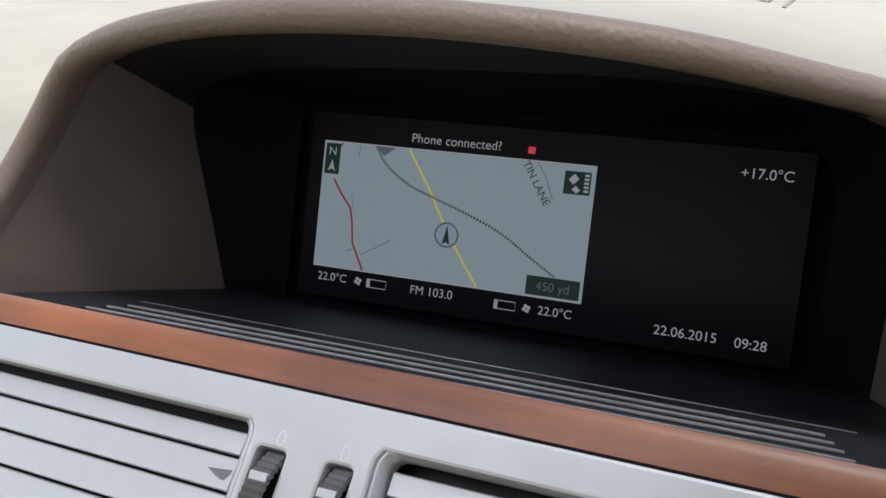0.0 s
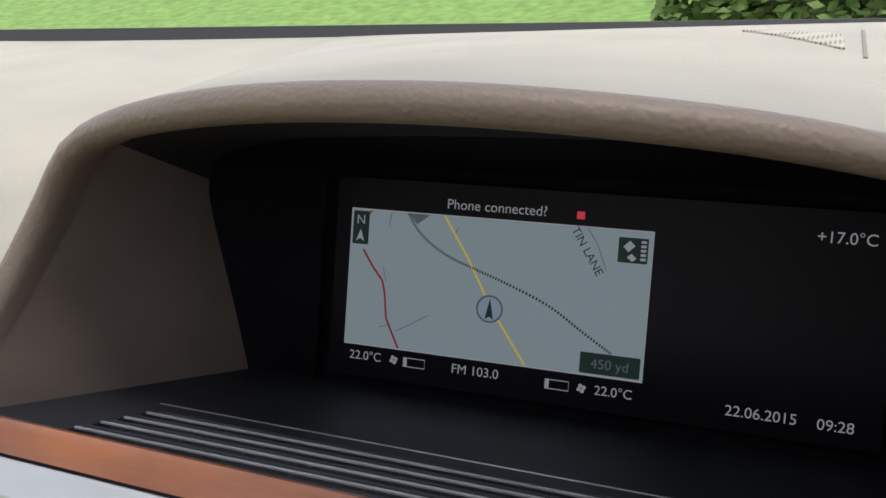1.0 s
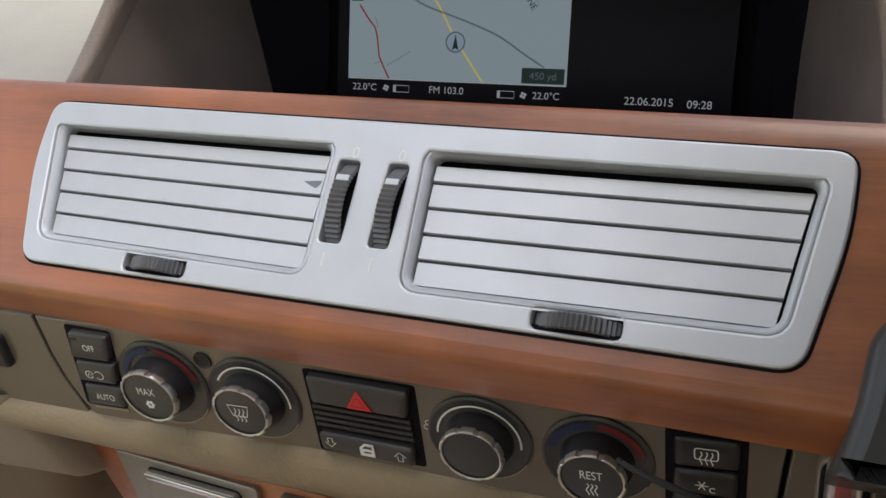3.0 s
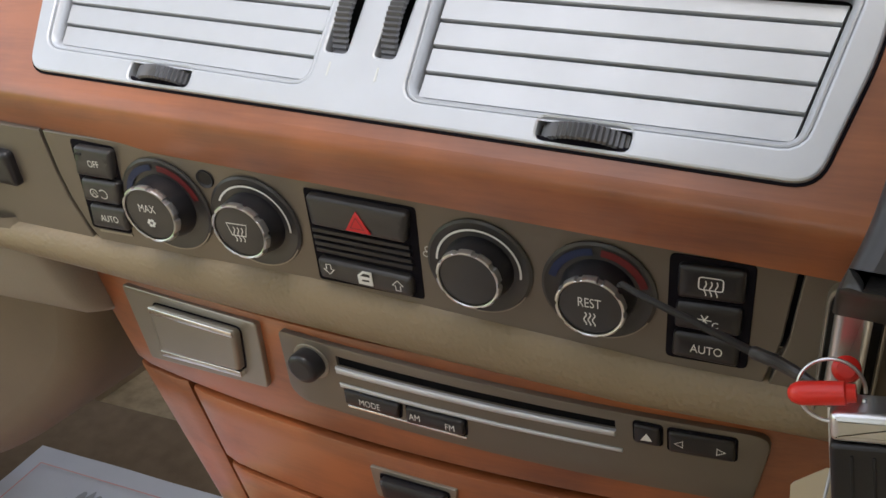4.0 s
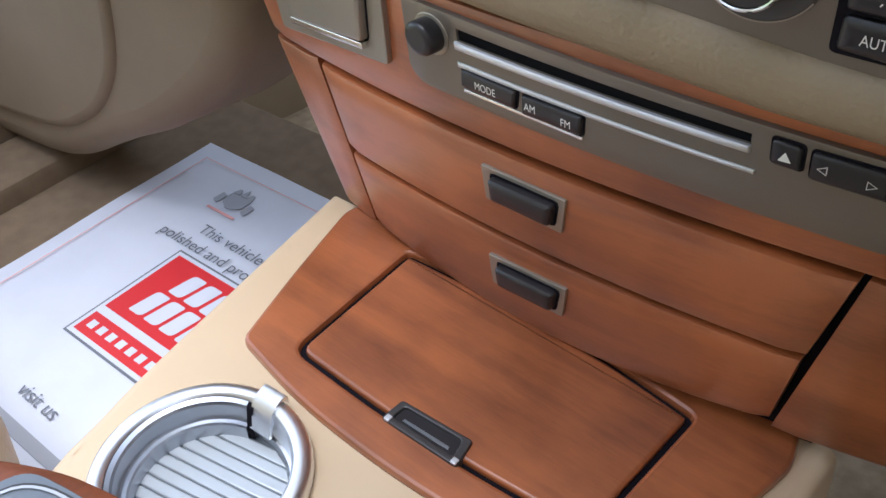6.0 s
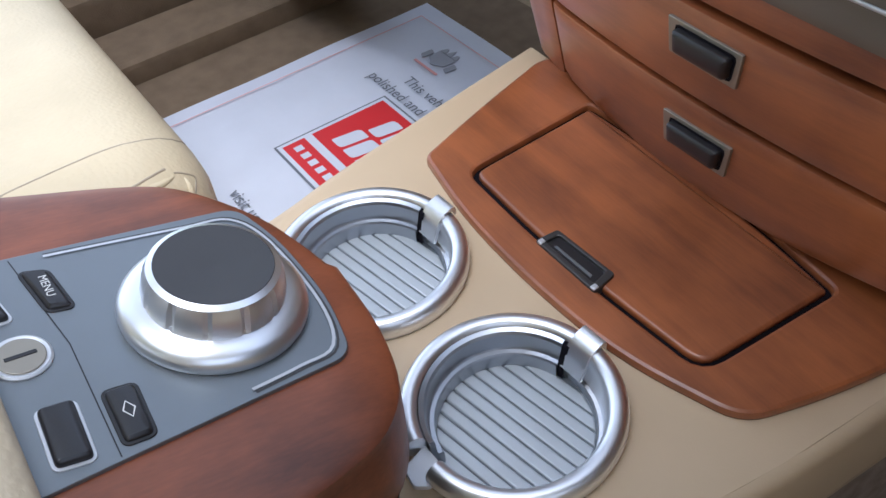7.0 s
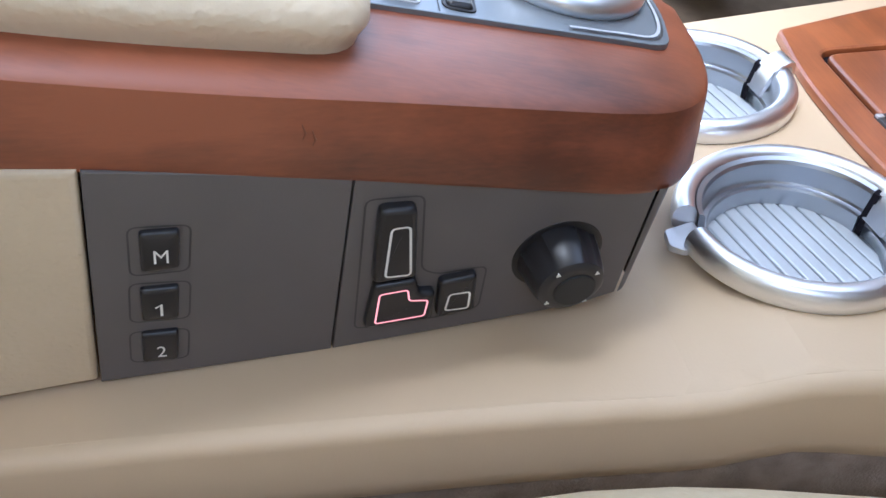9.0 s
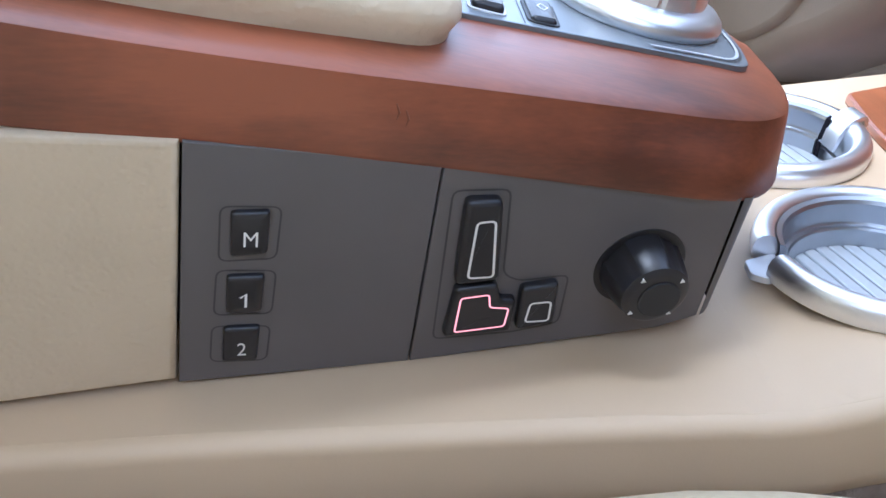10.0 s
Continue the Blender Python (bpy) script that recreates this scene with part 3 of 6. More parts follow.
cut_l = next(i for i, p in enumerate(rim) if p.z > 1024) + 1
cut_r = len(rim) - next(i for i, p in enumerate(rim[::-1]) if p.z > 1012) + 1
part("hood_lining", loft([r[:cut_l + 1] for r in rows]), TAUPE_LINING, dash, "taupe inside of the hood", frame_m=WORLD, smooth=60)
# roof stretch of the lining, painted black for the shade inside the hood
part("hood_lining", loft([r[cut_l:cut_r + 1] for r in rows]), LINING_SHADED, dash, "inner roof of the hood, its shade painted black", frame_m=WORLD, smooth=60)
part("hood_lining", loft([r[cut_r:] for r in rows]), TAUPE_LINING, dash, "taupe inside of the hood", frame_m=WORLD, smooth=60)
inner = []
for p in back:
    q = DISPLAY.inverted() @ (p * M)
    inner.append(DISPLAY @ Vector((max(-148, min(134, q.x * 0.84)), 3 + (min(100, q.y) - 3) * 0.92, -2)) / M)
rows = [back, [p.lerp(q, 0.5) + Vector((0, 6, 0)) for p, q in zip(back, inner)], inner]
rows = [[r[0] + Vector((0, 0, -25))] + r + [r[-1] + Vector((0, 0, -25))] for r in rows]
part("screen_surround", loft(rows), BLACK_DEEP, dash, "matte black screen surround", frame_m=WORLD)
part("screen_backing", box(bmesh.new(), -176, -30, -30, 162, 100, -9), BLACK_DEEP, dash, frame_m=DISPLAY)
# the ledge with long air slots
BARS = (23.7, 34.2, 44.2, 54.4)
bm = holed([(-172, 3), (178, 3), (178, 170), (-172, 170)], [rounded(rect(-124.5 + k, v - 4.6, 134.5 - 2 * k, v + 4.6), 1.6, 2) for k, v in enumerate(BARS)], -4, 0, 0.3)
part("ledge", bm, LEDGE_BLACK, dash, "blue-black plastic ledge with long air slots", frame_m=LEDGE)
# black box that gives the shade down in the air slots
part("slot_well", box(bmesh.new(), -134, 16, -14, 144, 63, -11), SLOT_SHADE, dash, frame_m=LEDGE)
# thin pale bars draw the highlight on each slat's front edge
for k, v in enumerate(BARS):
    part("slot_bar", box(bmesh.new(), -124.5 + k, v - 0.45, -0.5, 134.5 - 2 * k, v + 0.55, 0.45, 0.2), BAR_GLINT, dash, "thin grey bar for the highlight on a slat edge", frame_m=LEDGE)
part("slot_bar", box(bmesh.new(), -127, 68.4, -0.5, 138, 69, 0.35), BAR_GLINT, dash, frame_m=LEDGE)
for j in range(11):
    u = -118 + 23.4 * j
    part("slot_rib", box(bmesh.new(), u, 19, -7, u + 1.4, 59, -2.2), BLACK, dash, frame_m=LEDGE)
# the wood trim round the vents
prof = [(45.4, -21.5), (51.2, -10.9), (53.0, -5.8), (52.1, -1.4), (48.8, 0.5), (37.2, 0.1), (0.4, 0.3), (-38.7, 0.3), (-48.7, 0.3), (-52.6, -0.2), (-55.0, -1.2), (-57.3, -4.0), (-61.3, -11.2), (-65.8, -20.1), (-54.2, -38.9)]
across = ramp_rows(-760, -174.5, 14) + ramp_rows(-150, 150, 9) + ramp_rows(174.5, 460, 8)
bm = loft([[(x, v, h - 5e-5 * max(0, abs(x) - 200) ** 2) for v, h in prof] for x in across])
gone = [f for f in bm.faces if abs(f.calc_center_median().x) < 174 and abs(f.calc_center_median().y) < 30]
bmesh.ops.delete(bm, geom=gone, context="FACES")
part("wood_trim", bm, WOOD, dash, "satin cherry veneer trim", frame_m=VENT, smooth=40)


def line_at(pts, u):
    for (a, b), (c, d) in zip(pts, pts[1:]):
        if u <= c or (c, d) == pts[-1]:
            return b + (d - b) * (u - a) / (c - a)


# the padded strip below the controls
TOPL, BOTL = [(-420, -4), (-235, -16.5), (-139, -20), (-31, -21), (43, -27), (124, -33), (300, -36)], [(-420, -24), (-248, -37), (-171, -42), (-67, -51), (16, -56), (107, -60), (173, -58), (300, -60)]
rows = []
for u in ramp_rows(-420, 300, 49):
    t, o = line_at(TOPL, u), line_at(BOTL, u)
    rows.append([(u, o + (t - o) * w, h) for w, h in ((0.0, -25), (0.0, -6), (0.02, -2), (0.1, 1.5), (0.28, 4.6), (0.5, 5.6), (0.72, 4.6), (0.9, 2.2), (0.99, -0.5), (1.0, -4), (1.0, -20))])
part("padded_strip", loft(rows), KHAKI, dash, "khaki grained leather strip", frame_m=CLIMATE, smooth=60)
# lower dash and glovebox on the passenger side
UPRIGHT = Matrix(((1, 0, 0), (0, 0, -1), (0, 1, 0))).to_4x4() @ Matrix.Scale(M, 4)
knee = [(-760, 415), (-583, 437), (-488, 492), (-392, 538), (-311, 600), (-276, 645), (-268, 690), (-262, 770), (-760, 800)]
part("knee_panel", solid(fine(rounded([(x, z + 15) for x, z in knee], [4, 60, 60, 60, 50, 40, 30, 4, 4], 6), 25), -470, -366, 26, 6, 40), BEIGE_SHADED, dash, "beige grained knee panel", frame_m=UPRIGHT, smooth=60)
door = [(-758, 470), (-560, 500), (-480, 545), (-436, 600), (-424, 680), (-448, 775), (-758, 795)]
part("glovebox_door", solid(fine(rounded(door, [4, 50, 40, 40, 40, 4, 4], 6), 25), -420, -360, 9, 4, 40), BEIGE_SHADED, dash, "rounded beige glovebox door", frame_m=UPRIGHT, smooth=60)
SIDE = ((284, 806), (288, 790), (292, 776), (298, 758), (302, 750), (307, 745), (316, 742), (420, 740))
rows = [[(x, y + 5e-5 * max(0, -260 - x) ** 2, z + 0.03 * (x + 200)) for y, z in SIDE] for x in (-740, -600, -450, -340, -270, -225)]
for inset, back in ((8, 0), (3, 3), (0, 10), (0, 26)):
    rows.append([(-194.5 + (778 - z) * 0.34 - inset, y + back, z) for y, z in SIDE])
part("lower_panel", loft(rows), GREIGE, dash, "grey-beige grained lower panel", frame_m=LOWER, smooth=50)
rows = [[(-158 - 10 * math.sin(w * 3), 398 + 460 * w, z + 60 * w * w) for w in ramp_rows(0, 1, 12)] for z in (770, 720, 660, 610, 560, 500, 440, 380)]
part("tunnel_side", loft(rows), BEIGE_TRIM, dash, "beige carpeted tunnel side", frame_m=LOWER, smooth=60)
prof = [(322, 760), (331, 725), (336, 690), (342, 660), (354, 632), (386, 612), (440, 600), (560, 600), (700, 640)]
rows = [[(x, y, z) for y, z in prof] for x in (196, 210, 300, 500, 760)]
rows[0] = [(x, y + 60, z) for x, y, z in rows[0]]
part("lower_panel", loft(rows), CARPET_GREY, dash, "greyish carpeted knee panel", frame_m=LOWER, smooth=50)
settle(dash)

# ---- screen ----
screen = thing("display_screen", "lit navigation screen showing a pale road map", "screen", (20, 464, 910))
part("glass", solid(rounded(rect(-140, -17, 124, 86), 3), -6, 0, 0.5), GLASS_BLACK, screen, "black screen glass", frame_m=DISPLAY)
part("map", solid(rect(-131, 0, 21.6, 69.6), 0, 0.25, 0), MAP_BACK, screen, "pale grey-green road map", frame_m=DISPLAY)
bm = bmesh.new()
stroke(bm, [(-131, 0), (21.6, 0), (21.6, 69.6), (-131, 69.6)], 0.8, z1=0.4, closed=True)
part("map_frame", bm, WHITE_LIT, screen, frame_m=DISPLAY)
bm = stroke(bmesh.new(), [(-80.5, 69.4), (-66, 48), (-54, 27), (-43, 12), (-34.5, 0.4)], 1.1, z1=0.32)
part("yellow_road", bm, MAP_YELLOW, screen, frame_m=DISPLAY)
bm = stroke(bmesh.new(), [(-123.6, 49), (-118, 41), (-112, 34), (-110.3, 28), (-108.6, 15), (-104, 6), (-101, 0.4)], 1.1, z1=0.32)
stroke(bm, [(-120, 69.4), (-123, 65)], 1.0, z1=0.32)
part("red_road", bm, MAP_RED, screen, frame_m=DISPLAY)
rail = [Vector((*p, 0)) for p in ((-100, 69.4), (-95, 62), (-87, 55), (-76, 49), (-62, 44.2), (-45, 38.5), (-25, 30.5), (-8, 20), (6.7, 11.2))]
rail = smooth_path(rail, 6)
bm = bmesh.new()
for i in range(0, len(rail) - 1):
    a, c = rail[i], rail[i + 1]
    for k in (0, 0.5):
        p, q = a.lerp(c, k), a.lerp(c, k + 0.27)
        stroke(bm, [(p.x, p.y), (q.x, q.y)], 1.3, z1=0.34)
part("railway_line", bm, MAP_DARK, screen, frame_m=DISPLAY)
for pts in ([(-103, 9), (-94, 14), (-86, 19)], [(-110, 62), (-109, 69)], [(-9, 69), (-4, 62), (1, 50)], [(-106.5, 12), (-112, 10)], [(-75, 60), (-73, 64)], [(-110, 34), (-112, 41)]):
    part("lane_line", stroke(bmesh.new(), pts, 0.4, z1=0.3), MAP_GREY, screen, frame_m=DISPLAY)
part("lake", solid([(-100, 69.4), (-88, 69.4), (-95, 64)], 0.25, 0.3, 0), MAP_GREY, screen, frame_m=DISPLAY)
bm = stroke(bmesh.new(), circle(-54.2, 25.8, 6.4, 32), 1.0, z1=0.42, closed=True)
part("position_disc", solid(circle(-54.2, 25.8, 6.2, 32), 0.25, 0.33, 0), MAP_DISC, screen, frame_m=DISPLAY)
part("position_ring", bm, MAP_GREY, screen, frame_m=DISPLAY)
bm = solid([(-54.2, 31), (-56.4, 20.6), (-54.2, 22), (-52, 20.6)], 0.3, 0.45, 0)
part("position_arrow", bm, MAP_DARK, screen, frame_m=DISPLAY)
for r in (rect(-130, 51.6, -121.2, 68.6), rect(5.8, 54.6, 19.4, 66.3), rect(-8, 0.9, 20.2, 10.8)):
    part("map_badge", solid(rounded(r, 0.6, 2), 0.25, 0.5, 0), MAP_DARK, screen, "dark badge on the map", frame_m=DISPLAY)
part("north_arrow", solid([(-125.6, 59.4), (-128, 53.2), (-125.6, 54.6), (-123.4, 53.2)], 0.5, 0.6, 0), WHITE_LIT, screen, frame_m=DISPLAY)
lettering("N", DISPLAY, -125.6, 64, 0.7, 6.6, WHITE_LIT, screen)
lettering("450 yd", DISPLAY, 6.2, 5.6, 0.7, 6.6, MAP_GREY, screen)
bm = solid([(8, 62), (11, 65), (13.5, 62.5), (10.5, 59.5)], 0.5, 0.65, 0)
slab(bm, [(10, 57), (12, 59), (14.5, 56.8), (12.5, 55.2)], 0.5, 0.65, 0)
for k in range(5):
    slab(bm, rect(16.2, 56 + 2 * k, 18.6, 57.2 + 2 * k), 0.5, 0.65, 0)
part("satellite_mark", bm, WHITE_LIT, screen, frame_m=DISPLAY)
lettering("TIN LANE", DISPLAY, -8.6, 58.2, 0.5, 5.8, MAP_DARK, screen, turn=-57)
lettering("Phone connected?", DISPLAY, -54.4, 75.2, 0.3, 6.9, WHITE_LIT, screen)
part("red_mark", solid(rect(-14.7, 73, -11, 76.6), 0, 0.4, 0), RED_DOT, screen, frame_m=DISPLAY)
lettering("+17.0°C", DISPLAY, 102.4, 73.4, 0.3, 7.2, WHITE_LIT, screen)
lettering("22.0°C", DISPLAY, -118.8, -5.9, 0.3, 6.4, WHITE_LIT, screen)
lettering("22.0°C", DISPLAY, 8.8, -6.9, 0.3, 6.4, WHITE_LIT, screen)
lettering("FM 103.0", DISPLAY, -59.5, -6.1, 0.3, 6.6, WHITE_LIT, screen)
lettering("22.06.2015", DISPLAY, 74.2, -7.5, 0.3, 6.9, WHITE_LIT, screen)
lettering("09:28", DISPLAY, 105, -8, 0.3, 6.9, WHITE_LIT, screen)
for u, v in ((-91.9, -6.1), (-18.2, -6.8)):
    bm = stroke(bmesh.new(), rect(u - 5.8, v - 2.2, u + 5.8, v + 2.2), 0.45, z1=0.3, closed=True)
    slab(bm, rect(u - 5.6, v - 2, u - 3.8, v + 2), 0.1, 0.3, 0)
    part("fan_level_bar", bm, WHITE_LIT, screen, frame_m=DISPLAY)
for u, v in ((-103, -5.8), (-6.3, -6.8)):
    bm = bmesh.new()
    for k in range(4):
        a = k * math.pi / 2 + 0.4
        slab(bm, circle(u + 1.35 * math.cos(a), v + 1.35 * math.sin(a), 1.0, 8), 0.1, 0.3, 0)
    part("fan_mark", bm, WHITE_LIT, screen, frame_m=DISPLAY)
settle(screen)

# ---- air vents ----
vent = thing("air_vent_panel", "satin silver panel with two slatted air vents, scuffed at one edge", "air vent", (0, 285, 880))
LEFT_V = [(-174.5, 28.5), (-165.5, -26.8), (-25, -28.4), (-24.2, 27.8)]
RIGHT_V = [(-u, v - 0.6) for u, v in LEFT_V]
outer = fine(rounded([(-183.5, 40.3), (-185, 8), (-174, -41.8), (174.5, -41.8), (185.5, 8), (186, 39.4)], [9, 40, 9, 9, 40, 9], 6), 20)
slots = [rounded(q, [5, 5, 5, 5], 4) for q in (LEFT_V, RIGHT_V)]
wheels = [rounded([(-17.6, 21), (-18.6, -16), (-8.4, -16), (-7.4, 21)], 2, 3), rounded([(6.2, 21), (4.4, -16), (13.6, -16), (15.4, 21)], 2, 3)]
low = [rounded(rect(-114, -40, -80.5, -31.2), 3, 3), rounded(rect(78.5, -40, 113, -31.2), 3, 3)]
part("frame", holed(outer, [[(u, min(v, 28.0)) for u, v in offset_ring(s, -3.4)] for s in slots] + wheels + low, -5, 2.6, 1.1), SILVER, vent, "satin silver frame", frame_m=VENT, smooth=25)
part("seam", holed(offset_ring(outer, -1.1), [offset_ring(outer, 4)], -1.5, 0.9, 0.3), BLACK_DEEP, vent, "dark joint round the frame", frame_m=VENT)
for s in slots:
    rows = [[(u, min(v, 28.0), z) for u, v in offset_ring(s, d)] for d, z in ((-3.5, 0.6), (-2.9, 1.5), (-2.2, 1.6), (-0.8, 0.4), (0, -1.6), (0, -7))]
    part("bezel", loft([r + r[:1] for r in rows]), SILVER, vent, "sloped rim of the opening", frame_m=VENT, smooth=45)
part("well", box(bmesh.new(), -186, -44, -17, 186, 44, -14), BLACK, vent, frame_m=VENT)
for s in (-1, 1):
    for q in ([(-174.5, 28.5), (-165.5, -26.8), (-25, -28.4), (-24.2, 27.8)],):
        for k in range(5):
            a, c, top = k / 5, (k + 1) / 5, 0.055 if k == 4 else 0
            row = []
            for w, tip in ((a + 0.006, -3.0), (a + 0.012, -2.2), (c - 0.018 - top, -2.9), (c - 0.010 - top, -3.6), (c - 0.010 - top, -8), (a + 0.006, -8)):
                row.append((w, tip))
            pl, pr = [], []
            for w, h in row:
                l0, l1, r0, r1 = Vector(q[1]), Vector(q[0]), Vector(q[2]), Vector(q[3])
                pl.append((*((l1.lerp(l0, 1 - w)) * 1.0 + Vector((1.2, 0))), h))
                pr.append((*((r1.lerp(r0, 1 - w)) - Vector((1.2, 0))), h))
            rows = []
            for j in range(9):
                t = j / 8
                rows.append([(-s * (p[0] + (r[0] - p[0]) * t), p[1] + (r[1] - p[1]) * t - (0.6 if s > 0 else 0), p[2]) for p, r in zip(pl, pr)])
            bm = loft(rows, close=True)
            for end in (rows[0], rows[-1]):
                bm.faces.new([bm.verts.new(p) for p in end])
            bmesh.ops.remove_doubles(bm, verts=bm.verts, dist=0.01)
            part("slat", bm, SILVER, vent, frame_m=VENT, smooth=25)


def thumbwheel(root, m, cu, cv, length, width, upright, lean=0.0):
    """A ribbed wheel that stands out of its slot."""
    n, r = 44, length * 0.72
    bm = bmesh.new()
    depth = r * math.cos(math.asin(min(0.98, length / 2 / r)))
    rings = []
    for i in range(n + 1):
        a = math.radians(-62 + 124 * i / n)
        rr = r + (0.0 if i % 2 else -0.9)
        row = []
        for w, drop in ((-1, 1.2), (-0.8, 0.0), (0.8, 0.0), (1, 1.2)):
            along, high = (rr - drop) * math.sin(a), (rr - drop) * math.cos(a) - depth + 0.6
            side = w * width / 2 + lean * along
            row.append((cu + side, cv + along, high) if upright else (cu + along, cv + side, high))
        rings.append(row)
    wheel = part("thumbwheel", loft(rings), WHEEL_GREY, root, "ribbed black thumbwheel", frame_m=m, smooth=20)
    t = math.radians(24)
    a, h = r * math.sin(t), r * math.cos(t) - depth + 1.2
    if upright:
        grip = box(bmesh.new(), cu - width * 0.4 + lean * a, cv + a - 1.4, h - 2.5, cu + width * 0.4 + lean * a, cv + a + 1.4, h - 0.6, 0.3)
        part("grip_mark", grip, SILVER, wheel, "bright grip mark", frame_m=m)
    return wheel


thumbwheel(vent, VENT, -13, 2.5, 33, 7.6, True, 0.027)
thumbwheel(vent, VENT, 9.9, 2.5, 33, 7.6, True, 0.045)
thumbwheel(vent, VENT, -97, -35.6, 29, 6.6, False)
thumbwheel(vent, VENT, 96, -35.6, 30, 6.6, False)
for u in (-14.2, 8.0):
    part("scale_mark", solid(rect(u - 0.45, -26.5, u + 0.45, -20.5), 2.4, 2.75, 0), WHITE, vent, frame_m=VENT)
for u in (-10.4, 11.4):
    part("scale_mark", stroke(bmesh.new(), circle(u, 24.6, 1.2, 20, 2.3), 0.5, z1=2.7, closed=True), WHITE, vent, frame_m=VENT)
part("scuff", solid([(-35.2, 11.4), (-31.4, 9.4), (-30.2, 9.2), (-28.6, 7.2), (-27.8, 9.2), (-26.8, 10.6), (-26.4, 12.2)], -3.4, -2.4, 0), GREY_PLATE, vent, "worn grey scuff", frame_m=VENT)
settle(vent)

# ---- climate controls ----
heater = thing("climate_panel", "warm grey heater control panel with four round knobs", "control panel", (0, 281, 800))
TOPC = [(-330, 40), (-187, 35), (-21, 30), (165, 23.5), (300, 19)]
pts = [(-160.2, line_at(TOPC, -161) + 3)] + [(u, line_at(TOPC, u) + 3) for u in ramp_rows(-150, 166, 9)] + [(164, 4), (162.5, -14), (157, line_at(TOPL, 157) - 3)] + [(u, line_at(TOPL, u) - 3) for u in ramp_rows(150, -148, 9)] + [(-153.3, -14), (-158, 2), (-159.9, 16)]
part("faceplate", solid(pts[::-1], -6, 0, 0.7), TITAN, heater, "warm grey metallic faceplate", frame_m=CLIMATE)
lp = [(-330, line_at(TOPC, -330) + 3), (-162.4, line_at(TOPC, -162) + 3), (-161.8, 16), (-160, 2), (-155.3, -14), (-150, -32), (-330, -32)]
part("side_plate", solid(lp[::-1], -6, 0, 0.7), TITAN, heater, "warm grey metallic side plate", frame_m=CLIMATE)
rp = [(168.2, line_at(TOPC, 166) + 3), (166, 4), (164.5, -14), (159, line_at(TOPL, 157) - 3), (300, line_at(TOPL, 300) - 3), (300, line_at(TOPC, 300) + 3)]
part("side_plate", solid(rp, -6, 0, 0.7), TITAN, heater, "warm grey metallic side plate", frame_m=CLIMATE)
part("backing", box(bmesh.new(), -330, -20, -9, 300, 50, -4.5), BLACK_DEEP, heater, frame_m=CLIMATE)


def crowned(pts, z0, z1, soft, crown, r=2.0):
    """A key cap with a rounded edge and a top that bulges a little."""
    ring = rounded(pts, r, 4)
    bm = solid(ring, z0, z1 - crown, soft, 3, 2.6)
    vs = [p[1] for p in ring]
    mid, half = (max(vs) + min(vs)) / 2, (max(vs) - min(vs)) / 2
    for v in bm.verts:
        if v.co.z > z1 - crown - 0.01:
            v.co.z += crown * max(0, 1 - ((v.co.y - mid) / half) ** 2)
    return bm


def button(root, m, quad, z, material=BUTTON, soft=1.2, r=2.0, name="button", label=""):
    return part(name, crowned(quad, -1, z, soft, 0.7, r), material, root, label, frame_m=m, smooth=50)


part("button_well", solid(rounded([(-144.5, 35), (-151.3, -13.5), (-127, -14), (-119.3, 33)], 2, 2), -0.5, 0.35, 0.2), BLACK_DEEP, heater, frame_m=CLIMATE)
B3 = [[(-140.6, 33), (-144.9, 18), (-123.4, 17.2), (-119.2, 32.2)], [(-143.4, 16.2), (-146.4, 4), (-124.9, 3.6), (-121.3, 16)], [(-144.2, 2.2), (-146.6, -10.3), (-125, -10.5), (-122, 2)]]
for q, words in zip(B3, ("OFF", "", "AUTO")):
    b1 = button(heater, CLIMATE, q, 4.2, CHARCOAL)
    cu, cv = sum(p[0] for p in q) / 4, sum(p[1] for p in q) / 4
    if words:
        lettering(words, CLIMATE, cu + 1, cv, 4.35, 5.0, WHITE, b1, stretch=0.76)
    else:
        bm = stroke(bmesh.new(), arc(cu - 2.4, cv, 2.1, 0, 330, 16), 0.45, z1=4.9)
        stroke(bm, arc(cu + 3, cv, 2.3, -140, 140, 14), 0.45, z1=4.9)
        stroke(bm, [(cu - 3.6, cv - 1.2), (cu - 2.4, cv + 1.2), (cu - 1.2, cv - 1.2)], 0.4, z1=4.9)
        part("symbol", bm, WHITE, b1, frame_m=CLIMATE)
    if words == "OFF":
        part("lamp_mark", solid(rect(cu - 8.5, cv + 4.2, cu - 4.5, cv + 5), 4, 4.4, 0), BLACK, b1, frame_m=CLIMATE)
part("trim_line", solid(rect(-147, -15.4, -127, -14.2), -0.2, 0.5, 0.1), TITAN_LIGHT, heater, "bright lower edge", frame_m=CLIMATE)


